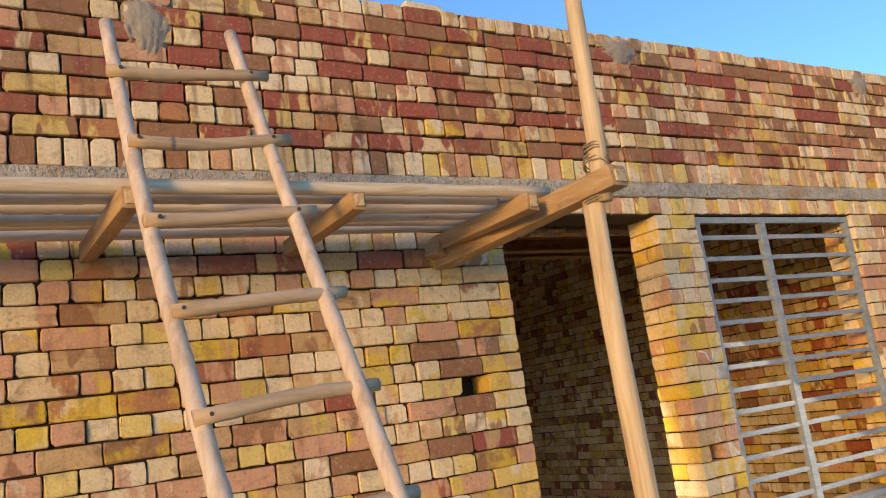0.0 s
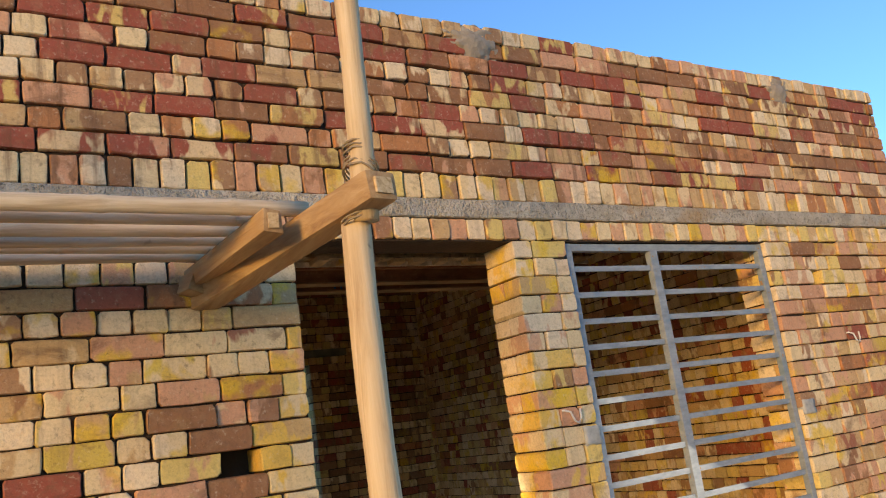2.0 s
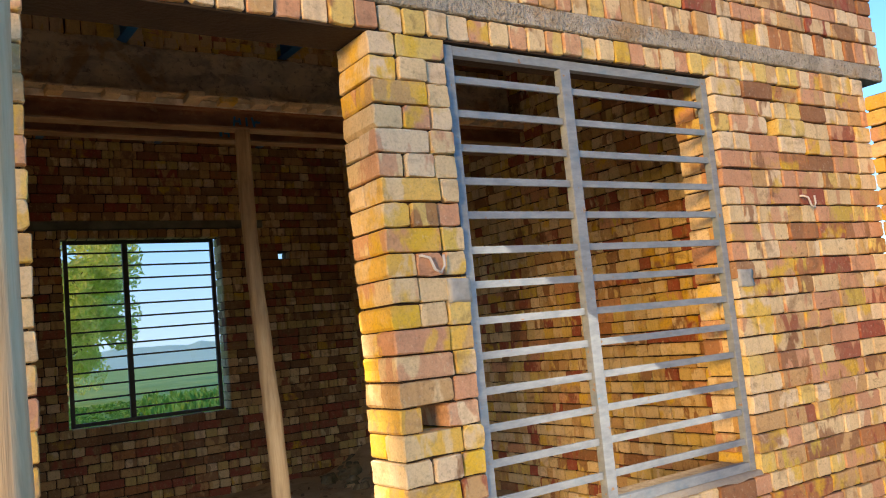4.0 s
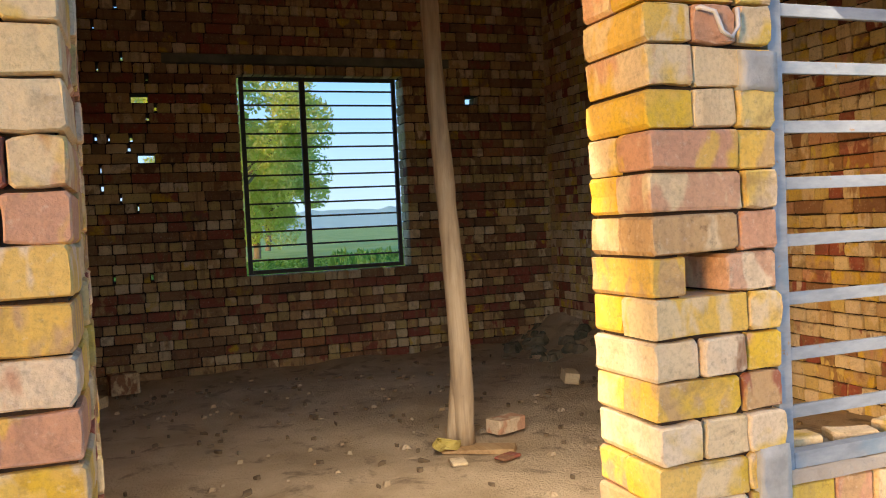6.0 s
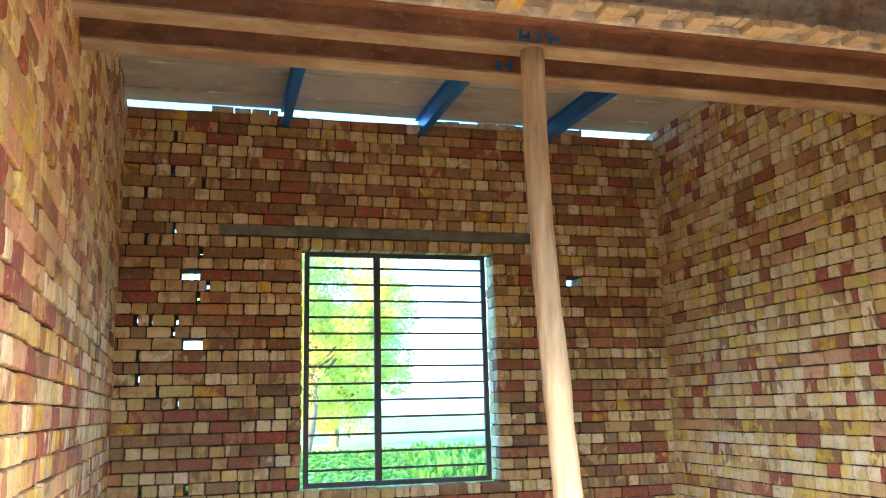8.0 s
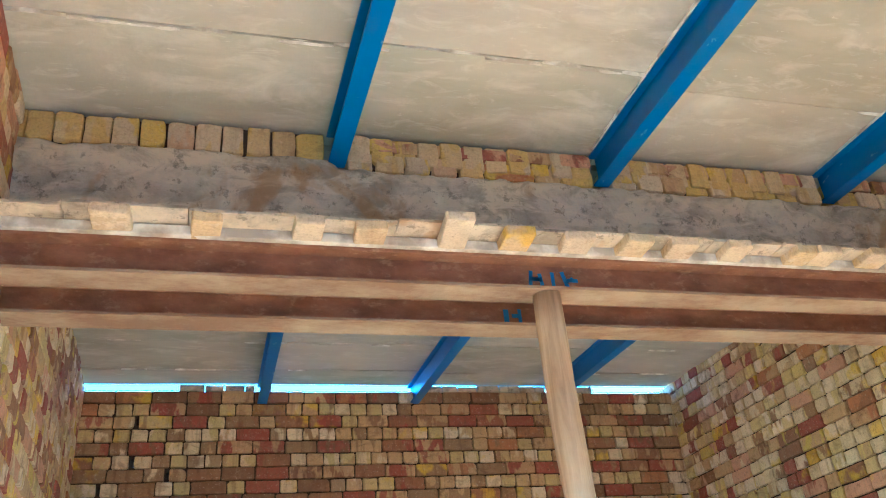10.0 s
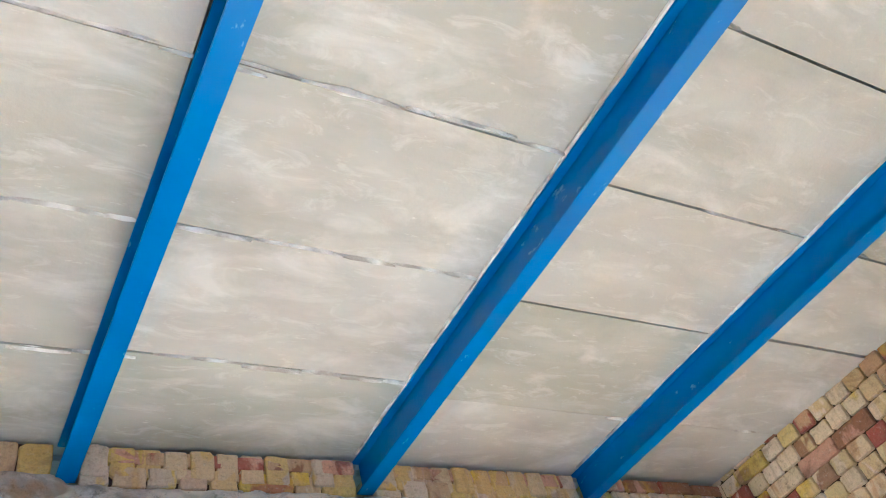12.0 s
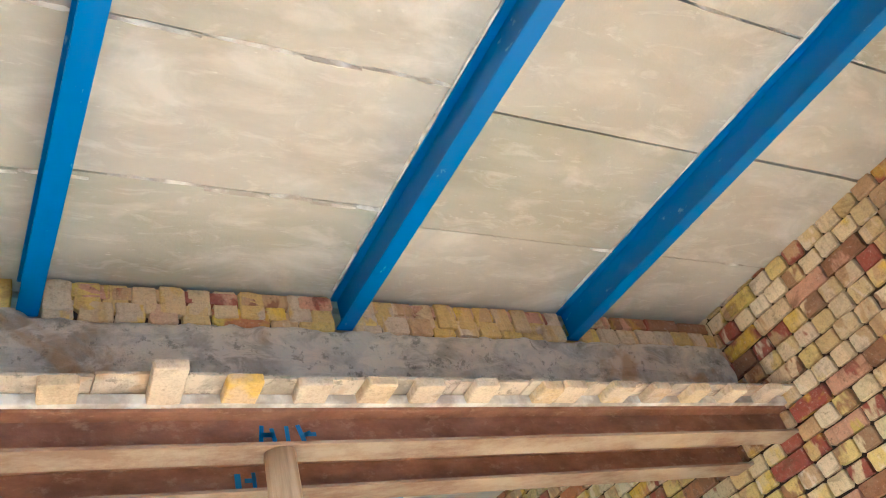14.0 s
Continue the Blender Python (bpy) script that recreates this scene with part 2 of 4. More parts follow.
streak = m.band(m.noise(1.0, 5.0, 0.65, vec=m.scaled(14, 20, 40)), 0.36, 0.64)
col = m.mix(streak, (0.29, 0.33, 0.36), (0.20, 0.235, 0.265))
col = m.mix(m.math("MULTIPLY", m.band(m.noise(9.0, 4.0, 0.6), 0.56, 0.68), 0.5), col, (0.12, 0.22, 0.30))
M_STEEL = m.done(m.mix(m.band(m.noise(33.0, 4.0), 0.66, 0.71), col, (0.34, 0.20, 0.10)), m.noise(80.0), 0.002)
m = Mat("grey_cement", 0.95, bump=0.6)
M_CEMENT = m.done(m.mix(m.band(m.noise(16.0, 5.0, 0.6), 0.38, 0.64), (0.30, 0.31, 0.29), (0.46, 0.46, 0.42)), m.noise(50.0, 5.0), 0.006)
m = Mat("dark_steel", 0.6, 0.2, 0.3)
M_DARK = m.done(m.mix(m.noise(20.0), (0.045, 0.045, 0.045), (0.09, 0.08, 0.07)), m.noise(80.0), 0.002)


def wood(name, a, b, c, across=(18, 18, 1.2), bump=0.5):
    m = Mat(name, 0.8, bump=bump)
    grain = m.noise(2.0, 6.0, 0.65, vec=m.scaled(*across), distort=0.5)
    col = m.ramp(grain, [(0.3, a), (0.5, b), (0.7, c)])
    blot = m.band(m.noise(3.0, 4.0), 0.5, 0.75)
    col = m.mix(m.math("MULTIPLY", blot, 0.4), col, a)
    knot = m.band(m.noise(12.0, 3.0, 0.6), 0.70, 0.78)
    col = m.mix(m.math("MULTIPLY", knot, 0.7), col, (0.09, 0.05, 0.025))
    return m.done(col, grain, 0.006)


M_POST = wood("peeled_pole", (0.42, 0.28, 0.15), (0.62, 0.46, 0.27), (0.72, 0.57, 0.37))
M_PROP = wood("old_pole", (0.30, 0.21, 0.13), (0.46, 0.34, 0.21), (0.58, 0.46, 0.31))
M_TIMBER = wood("sawn_timber", (0.27, 0.15, 0.07), (0.42, 0.26, 0.12), (0.52, 0.36, 0.19), (16, 1.2, 16))
M_BAMBOO = wood("dry_bamboo", (0.44, 0.32, 0.20), (0.66, 0.52, 0.35), (0.77, 0.65, 0.48), (1.5, 22, 22), 0.3)
M_LADDER = wood("ladder_bamboo", (0.44, 0.31, 0.21), (0.62, 0.47, 0.34), (0.72, 0.58, 0.45), (14, 14, 2.0), 0.25)
M_RUNG = wood("ladder_rung_wood", (0.36, 0.24, 0.14), (0.50, 0.35, 0.21), (0.58, 0.43, 0.28), (2.0, 20, 20), 0.3)
m = Mat("sawn_end_grain", 0.85, bump=0.5)
rings = m.noise(2.0, 5.0, 0.6, vec=m.scaled(30, 4, 30), distort=1.2)
M_ENDGRAIN = m.done(m.ramp(rings, [(0.35, (0.40, 0.26, 0.12)), (0.5, (0.58, 0.41, 0.22)), (0.66, (0.66, 0.50, 0.30))]), rings, 0.003)
m = Mat("jute_rope", 0.95, bump=0.8)
M_ROPE = m.done(m.mix(m.noise(90.0), (0.20, 0.15, 0.09), (0.38, 0.30, 0.20)), m.noise(160.0), 0.004)
m = Mat("yellow_cord", 0.8, bump=0.5)
M_CORD = m.done(m.mix(m.noise(60.0), (0.45, 0.34, 0.06), (0.60, 0.48, 0.16)), m.noise(150.0), 0.003)
m = Mat("blue_tape", 0.5)
M_TAPE = m.done(m.mix(m.noise(50.0), (0.10, 0.42, 0.55), (0.25, 0.55, 0.65)))
m = Mat("white_wire", 0.5)
M_WIRE = m.done(m.mix(m.noise(40.0), (0.62, 0.58, 0.52), (0.75, 0.72, 0.66)))

m = Mat("earth_floor", 0.97, bump=0.8)
col = m.mix(m.band(m.noise(2.1, 5.0, 0.6), 0.36, 0.64), (0.42, 0.31, 0.185), (0.60, 0.46, 0.30))
damp = m.band(m.noise(5.5, 4.0, 0.65, distort=0.5), 0.56, 0.66)
M_EARTH = m.done(m.mix(m.math("MULTIPLY", damp, 0.6), col, (0.15, 0.10, 0.06)), m.math("ADD", m.noise(16.0, 6.0, 0.7), m.noise(70.0)), 0.02)
m = Mat("field_ground", 0.95, bump=0.5)
far = m.mix(m.band(m.noise(0.35, 4.0, 0.6), 0.4, 0.62), (0.34, 0.52, 0.10), (0.48, 0.60, 0.14))
path = m.math("SUBTRACT", 1.0, m.band(m.n("ShaderNodeSeparateXYZ", Vector=m.geo.outputs["Position"]).outputs[1], 6.5, 8.0))
col = m.mix(m.noise(3.0, 5.0), (0.34, 0.26, 0.16), (0.46, 0.36, 0.24))
M_FIELD = m.done(m.mix(path, far, col), m.noise(20.0, 5.0), 0.03)


def leaf(name, a, b, c):
    m = Mat(name, 0.55)
    r = m.random()
    m.b.inputs["Transmission Weight"].default_value = 0.0
    col = m.ramp(r, [(0.0, a), (0.5, b), (1.0, c)])
    m.put(m.b.inputs["Base Color"], col)
    tr = m.n("ShaderNodeBsdfTranslucent", Color=col)
    both = m.n("ShaderNodeMixShader", Fac=0.7)
    m.t.links.new(m.b.outputs[0], both.inputs[1])
    m.t.links.new(tr.outputs[0], both.inputs[2])
    m.t.links.new(both.outputs[0], m.t.nodes["Material Output"].inputs[0])
    return m.m


M_LEAF = leaf("tree_leaf", (0.58, 0.70, 0.20), (0.70, 0.76, 0.27), (0.80, 0.78, 0.36))
M_CROP = leaf("crop_leaf", (0.10, 0.30, 0.06), (0.20, 0.42, 0.09), (0.30, 0.50, 0.12))
m = Mat("bark", 0.9, bump=0.7)
M_BARK = m.done(m.mix(m.noise(9.0), (0.15, 0.12, 0.08), (0.27, 0.22, 0.16)), m.noise(18.0), 0.02)
# the blue is distance haze put into the trees' base colour
m = Mat("haze_painted_woods", 1.0)
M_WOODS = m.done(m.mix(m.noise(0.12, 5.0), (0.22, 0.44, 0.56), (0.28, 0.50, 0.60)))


# ---- mesh helpers ----
def mesh_of(name, verts, faces, material, smooth=False):
    me = bpy.data.meshes.new(name)
    me.from_pydata([tuple(v) for v in verts], [], faces)
    for mat in material if isinstance(material, (list, tuple)) else [material]:
        me.materials.append(mat)
    if smooth:
        me.shade_smooth()
    return me


def part(name, bm, material, parent=None, label=""):
    """Links a bmesh, a mesh or (verts, faces) as one object, under a thing or a part."""
    if isinstance(bm, tuple):
        me = mesh_of(name, bm[0], bm[1], material)
    elif isinstance(bm, bpy.types.Mesh):
        me = bm
    else:
        me = bpy.data.meshes.new(name)
        bm.to_mesh(me)
        bm.free()
        me.materials.append(material)
    ob = new(name, me)
    if parent is not None:
        ob.parent = parent
    return tagged(ob, label) if label else ob


def box(x0, x1, y0, y1, z0, z1, bevel=0.0, jitter=0.0, bm=None):
    """A box with bevelled edges, as a bmesh."""
    fresh = bmesh.new()
    bmesh.ops.create_cube(fresh, size=1.0)
    for v in fresh.verts:
        v.co = Vector(((x0 + x1) / 2 + v.co.x * (x1 - x0), (y0 + y1) / 2 + v.co.y * (y1 - y0), (z0 + z1) / 2 + v.co.z * (z1 - z0)))
        if jitter:
            v.co += Vector([random.uniform(-jitter, jitter) for _ in range(3)])
    if bevel:
        bmesh.ops.bevel(fresh, geom=fresh.edges[:], offset=bevel, segments=2, profile=0.7, affect="EDGES")
    if bm is None:
        return fresh
    me = bpy.data.meshes.new("tmp")
    fresh.to_mesh(me)
    fresh.free()
    bm.from_mesh(me)
    bpy.data.meshes.remove(me)
    return bm


def turned(bm, m):
    bmesh.ops.transform(bm, matrix=m, verts=bm.verts)
    return bm


def tube(points, radii, sides=12, rough=0.0, seed=0, smooth=True):
    """A round pole through points, as (verts, faces); rough: how uneven its skin is."""
    rnd = random.Random(seed)
    verts, faces = [], []
    pts = [Vector(p) for p in points]
    for i, p in enumerate(pts):
        d = (pts[min(i + 1, len(pts) - 1)] - pts[max(i - 1, 0)]).normalized()
        a = d.orthogonal().normalized() if abs(d.z) > 0.9 else d.cross(Vector((0, 0, 1))).normalized()
        if abs(d.z) > 0.9:
            a = (Vector((1, 0, 0)) - d * d.x).normalized()
        b = d.cross(a)
        for k in range(sides):
            w = 2 * math.pi * k / sides
            r = radii[i] * (1 + rnd.uniform(-rough, rough))
            verts.append(p + a * (math.cos(w) * r) + b * (math.sin(w) * r))
    for i in range(len(pts) - 1):
        for k in range(sides):
            n = (k + 1) % sides
            faces.append((i * sides + k, i * sides + n, (i + 1) * sides + n, (i + 1) * sides + k))
    faces.append(tuple(range(sides))[::-1])
    faces.append(tuple(range((len(pts) - 1) * sides, len(pts) * sides)))
    return verts, faces


def pole(a, b, r0, r1, steps=14, bow=0.02, rough=0.05, seed=0, nodes=0, sides=14):
    """A slightly crooked tapering pole from a to b; nodes: bamboo joints along it."""
    rnd = random.Random(seed)
    a, b = Vector(a), Vector(b)
    d = b - a
    u = d.orthogonal().normalized()
    v = d.normalized().cross(u)
    p1, p2 = rnd.uniform(0, 6), rnd.uniform(0, 6)
    pts, rad = [], []
    stops = [(i / steps, 1.0) for i in range(steps + 1)]
    if nodes:
        for k in range(nodes):
            t = (k + rnd.uniform(0.35, 0.65)) / nodes
            w = 0.008 / d.length
            stops += [(t - 2.2 * w, 1.0), (t - 0.6 * w, 1.07), (t + 0.6 * w, 1.07), (t + 2.2 * w, 1.0)]
        stops.sort()
    for t, k in stops:
        pts.append(a + d * t + u * (math.sin(p1 + 4.1 * t) - math.sin(p1) * (1 - t) - math.sin(p1 + 4.1) * t) * bow
                   + v * (math.sin(p2 + 5.3 * t) - math.sin(p2) * (1 - t) - math.sin(p2 + 5.3) * t) * bow)
        rad.append((r0 + (r1 - r0) * t) * k * (1 + rnd.uniform(-rough, rough)))
    return tube(pts, rad, sides, rough * 0.5, seed)


def smooth(ob):
    ob.data.shade_smooth()
    return ob


def coil(name, centre, axis, radius, wire, turns, pitch, material, parent, seed=0, squash=1.0):
    """Rope wound round a pole."""
    rnd = random.Random(seed)
    ax = Vector(axis).normalized()
    u = ax.orthogonal().normalized()
    v = ax.cross(u)
    pts = []
    n = int(turns * 14)
    for i in range(n + 1):
        w = 2 * math.pi * i / 14
        rr = radius * (1 + rnd.uniform(-0.04, 0.04))
        pts.append(Vector(centre) + u * math.cos(w) * rr + v * math.sin(w) * rr * squash + ax * (pitch * (i / 14 - turns / 2) + rnd.uniform(-0.3, 0.3) * pitch))
    return smooth(part(name, tube(pts, [wire] * len(pts), 6, 0.1, seed), material, parent))


# ---- brickwork ----
JOINT = 0.0068
CACHE = {}


def brick_shape(w, h, d, rnd):
    """One hand-moulded brick: x along the wall, y into it, z up."""
    cut = [rnd.uniform(0.003, 0.007) for _ in range(4)]
    if rnd.random() < 0.25:
        cut[rnd.randrange(4)] = rnd.uniform(0.008, 0.015)
    j = lambda s: rnd.uniform(-s, s)
    a, b, c, e = cut
    ring = [(a, 0), (w * 0.5, j(0.001)), (w - b, 0), (w, b), (w + j(0.001), h * 0.5), (w, h - c), (w - c, h), (w * 0.5, h + j(0.0015)), (e, h), (0, h - e), (j(0.001), h * 0.5), (0, a)]
    ring = [(x + j(0.0022), z + j(0.0020)) for x, z in ring]
    N = len(ring)
    verts = []
    for inset, y in ((0.0034, 0.0), (0.0008, 0.0026), (0.0, 0.007), (0.0, d)):
        for x, z in ring:
            verts.append((x + inset * (1 if x < w / 2 else -1), y + (j(0.0018) if y < d else 0), z + inset * (1 if z < h / 2 else -1)))
    faces = [tuple(range(N))]
    for k in range(3):
        for i in range(N):
            n = (i + 1) % N
            faces.append((k * N + i, (k + 1) * N + i, (k + 1) * N + n, k * N + n))
    faces.append(tuple(range(3 * N, 4 * N))[::-1])
    return verts, faces


def shared_brick(w, h, d, kind, rnd):
    key = (round(w / 0.006), round(h / 0.004), round(d / 0.02), kind, rnd.randrange(5))
    if key not in CACHE:
        v, f = brick_shape(round(w / 0.006) * 0.006, round(h / 0.004) * 0.004, d, rnd)
        CACHE[key] = mesh_of("brick", v, f, FINISH[kind])
    return CACHE[key]


def lay(u0, u1, courses, holes, rnd, mixed=0.2, joint=JOINT):
    """Bricks (u, z, w, h, depth, kind) for courses (z0, z1, kind), leaving out the holes (u0, u1, z0, z1)."""
    out = []
    for z0, z1, kind in courses:
        mid = (z0 + z1) / 2
        cuts = sorted((a, b) for a, b, lo, hi in holes if lo < mid < hi)
        spans, at = [], u0
        for a, b in cuts:
            if a > at + 0.02:
                spans.append((at, a))
            at = max(at, b)
        if at < u1 - 0.02:
            spans.append((at, u1))
        for s0, s1 in spans:
            u = s0
            first = True
            while u < s1 - 0.015:
                k = kind
                if kind in "SH" and rnd.random() < mixed:
                    k = "H" if kind == "S" else "S"
                length = {"S": 0.193, "H": 0.0965, "E": 0.079}[k] * rnd.uniform(0.95, 1.05)
                if first and u == u0 and kind == "S":
                    length *= rnd.uniform(0.4, 1.0)
                end = u + length
                if s1 - end < 0.045:
                    end = s1
                edge = first or end >= s1 - 1e-6
                out.append((u, z0, end - u - joint, z1 - z0 - joint * rnd.uniform(0.6, 1.25), k, edge))
                u = end
                first = False
    return out


def core(u0, u1, z0, z1, y0, y1, holes, tops=None):
    """The mortar and brick inside of a wall, with its holes cut right through: (verts, faces) in the wall's own axes."""
    us = sorted({u0, u1, *[min(max(h[i], u0), u1) for h in holes for i in (0, 1)]})
    zs = sorted({z0, z1, *[min(max(h[i], z0), z1) for h in holes for i in (2, 3)]})
    nu, nz = len(us) - 1, len(zs) - 1
    solid = [[not any(h[0] <= (us[i] + us[i + 1]) / 2 <= h[1] and h[2] <= (zs[k] + zs[k + 1]) / 2 <= h[3] for h in holes) for k in range(nz)] for i in range(nu)]
    verts, faces, index = [], [], {}

    def vert(i, k, y):
        if (i, k, y) not in index:
            index[i, k, y] = len(verts)
            verts.append((us[i], y, zs[k]))
        return index[i, k, y]
    for i in range(nu):
        for k in range(nz):
            if not solid[i][k]:
                continue
            faces.append((vert(i, k, y0), vert(i + 1, k, y0), vert(i + 1, k + 1, y0), vert(i, k + 1, y0)))
            faces.append((vert(i, k, y1), vert(i, k + 1, y1), vert(i + 1, k + 1, y1), vert(i + 1, k, y1)))
            for di, dk, a, b in ((-1, 0, (i, k + 1), (i, k)), (1, 0, (i + 1, k), (i + 1, k + 1)), (0, -1, (i, k), (i + 1, k)), (0, 1, (i + 1, k + 1), (i, k + 1))):
                ii, kk = i + di, k + dk
                if not (0 <= ii < nu and 0 <= kk < nz and solid[ii][kk]):
                    faces.append((vert(*a, y0), vert(*a, y1), vert(*b, y1), vert(*b, y0)))
    return verts, faces


LATER = []      # bricks that are parts of their own, linked at the end of the file


def brick_wall(name, label, frame_m, u0, u1, courses, holes, near, thick=0.195, seed=1, both=False, mixed=0.2, small=(), slack=0.018, top=None, deep=(), style="", joint=JOINT):
    """A brick wall: mortar core as the structure, bricks as parts near the walk and one joined mesh beyond it."""
    rnd = random.Random(seed)
    z0, z1 = courses[0][0], courses[-1][1]
    wide = [(a - slack, b + slack, c - slack, d + slack) for a, b, c, d in holes]
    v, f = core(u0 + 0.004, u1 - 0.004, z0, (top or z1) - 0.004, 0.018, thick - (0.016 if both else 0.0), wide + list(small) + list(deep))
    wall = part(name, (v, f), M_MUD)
    wall.matrix_world = frame_m
    tagged(wall, label, "wall", kind="structure")
    pieces = lay(u0, u1, courses, list(holes) + list(small), rnd, mixed, joint)
    verts, faces, mats = [], [], []
    count = 0
    for u, z, w, h, k, edge in pieces:
        proud = rnd.uniform(-0.006, 0.006)
        dep = 0.1 if k == "S" else (thick - 0.002 if edge else 0.12)
        spin = pose(0, 0, 0, rnd.uniform(-0.6, 0.6), rnd.uniform(-0.7, 0.7), rnd.uniform(-0.6, 0.6))
        place = Matrix.Translation((u, proud, z + rnd.uniform(-0.001, 0.001))) @ spin
        rows = [(place, w, h, dep, k)]
        if edge and k == "S":
            rows.append((Matrix.Translation((u, 0.1 + JOINT, z)), w, h, thick - 0.1 - JOINT, "H"))
        for n, (pl, w, h, dep, k) in enumerate(rows):
            inside = near[0] < u < near[1] and near[2] < z < near[3] and w > 0.03
            if inside and count < 300:
                count += 1
                look_of = "C" if edge and rnd.random() < 0.85 else k
                if style == "parapet":
                    look_of = k.lower()
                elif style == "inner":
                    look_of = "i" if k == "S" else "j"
                elif style == "side":
                    look_of = "S" if k == "S" else "d"
                elif style == "pale":
                    look_of = "S" if k == "S" else "p"
                LATER.append((wall, pl, w, h, dep, look_of, rnd.random()))
            else:
                bv, bf = brick_shape(w, h, dep, rnd)
                at = len(verts)
                verts.extend(pl @ Vector(q) for q in bv)
                faces.extend(tuple(i + at for i in q) for q in bf)
                mats.extend([0 if k == "S" and not (edge and u > -1.2) else 1] * len(bf))
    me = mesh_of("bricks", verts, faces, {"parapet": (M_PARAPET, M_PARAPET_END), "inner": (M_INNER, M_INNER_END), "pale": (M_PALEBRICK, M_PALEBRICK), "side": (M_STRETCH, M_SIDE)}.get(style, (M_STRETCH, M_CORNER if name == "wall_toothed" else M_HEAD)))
    me.polygons.foreach_set("material_index", mats)
    rest = part("bricks", me, None, wall)
    rest["kind"] = "stuff"
    return wall


def rows_of(z0, n, step, kinds):
    return [(z0 + i * step, z0 + (i + 1) * step, kinds[i % len(kinds)]) for i in range(n)]


# ---- the plan ----
DOOR_L, PIL_L, WIN_L, WIN_R, HEAD, SILL = -0.925, -0.035, 0.24, 1.475, 2.105, 0.585
LEFT, RIGHT, BACK, GROUND = -1.19, 2.56, 5.26, -0.10
STEP = HEAD / 29


def slab_z(y):
    return 3.077 + 0.03 * (y - 1.7) + 0.018 * max(0.0, y - 2.6)


low = [(GROUND, 0.0, "E")] + rows_of(0.0, 29, STEP, "SH")
front = low + [(HEAD, 2.188, "E")]
band_lo, band_hi = 2.188, 2.262
upper = [(band_hi, 2.365, "E")] + rows_of(2.365, 9, 0.0728, "SHSHSHSSH")
holes = [(DOOR_L, PIL_L, -1, HEAD), (WIN_L, WIN_R, SILL, HEAD)]
pockets = [(-1.215, -1.10, 19 * STEP, 20 * STEP), (0.045, 0.125, 13 * STEP, 14 * STEP), (1.80, 1.86, 26 * STEP, 27 * STEP)]


# front wall, below and above the concrete band
brick_wall("wall_front", "sunlit brick front wall laid in mud mortar", Matrix(), -4.8, 2.56, front, holes + pockets, (-1.9, 0.3, 0.3, 2.2), seed=3, slack=0.017, joint=0.0052)
brick_wall("wall_front_upper", "brick parapet courses above the concrete band", Matrix(), -4.8, 2.735, upper, [], (-1.4, 0.9, 2.2, 3.1), seed=5, style="parapet")
verts, faces = [], []
n = 260
rnd = random.Random(8)
prof = [(0.001, 0.0), (-0.005, 0.004), (-0.006, 0.037), (-0.004, 0.069), (0.002, 0.074), (0.19, 0.074), (0.19, 0.0)]
for i in range(n + 1):
    x = -4.8 + 7.53 * i / n
    w = [noise.noise(Vector((x * 9, k * 3.1, 0))) for k in range(7)]
    for k, (y, z) in enumerate(prof):
        verts.append((x, y + (w[k] * 0.006 if k < 5 else 0), band_lo + z + (w[k] * 0.003 if k in (1, 2, 3) else 0)))
for i in range(n):
    for k in range(7):
        q = (k + 1) % 7
        faces.append((i * 7 + k, i * 7 + q, (i + 1) * 7 + q, (i + 1) * 7 + k))
faces += [tuple(range(7)), tuple(range(n * 7, n * 7 + 7))[::-1]]
tagged(part("concrete_band", (verts, faces), M_CONC), "rough grey concrete band between brick courses", "wall band", kind="structure")

# toothed end of the next wall, standing forward of the front wall
turn_left = pose(RIGHT - 0.012, -0.002, 0, 0, 0, -90)
tooth_holes = [(0.135 + 0.02 * (i % 3), 0.9, GROUND - 1 + 0.0 if i < 0 else i * STEP, (i + 1) * STEP) for i in range(29) if i % 2 == 0]
brick_wall("wall_toothed", "toothed brick wall end left for bonding", turn_left, 0.0, 0.235, low, tooth_holes, (0, 1, 1.2, 2.1), seed=11, mixed=0.1)

# inner walls
side = [(GROUND, 0.0, "E")] + rows_of(0.0, 42, 0.0737, "SH") + [(42 * 0.0737, 3.165, "S"), (3.165, 3.232, "H")]
brick_wall("wall_left", "shaded brick side wall of the room", pose(-0.915, 0, 0, 0, 0, 92.95), 0.199, BACK + 0.19, side, [(0.1, 2.7, 3.166, 3.3)], (0.7, 2.3, 0.7, 2.2), seed=21, style="side")
brick_wall("wall_right", "shaded brick side wall of the room", pose(RIGHT, 0, 0, 0, 0, -90), -BACK - 0.19, -0.2, [(a, b, "S" if i % 5 == 0 else "H") for i, (a, b, _) in enumerate(side)], [(-1.2, -0.19, 3.0955, 3.2), (-2.7, -0.19, 3.166, 3.3)], (-2.7, -0.9, 1.9, 3.2), seed=22, mixed=0.08, style="side")
BW = (-0.05, 1.264, 0.722, 2.262)
back_rows = [(GROUND, 0.0, "E")] + rows_of(0.0, 31, 0.0732, "SH") + [(31 * 0.0732, 2.345, "E"), (2.345, 2.42, "S")] + rows_of(2.42, 10, 0.0762, "HS")
chinks = []
rnd = random.Random(4)
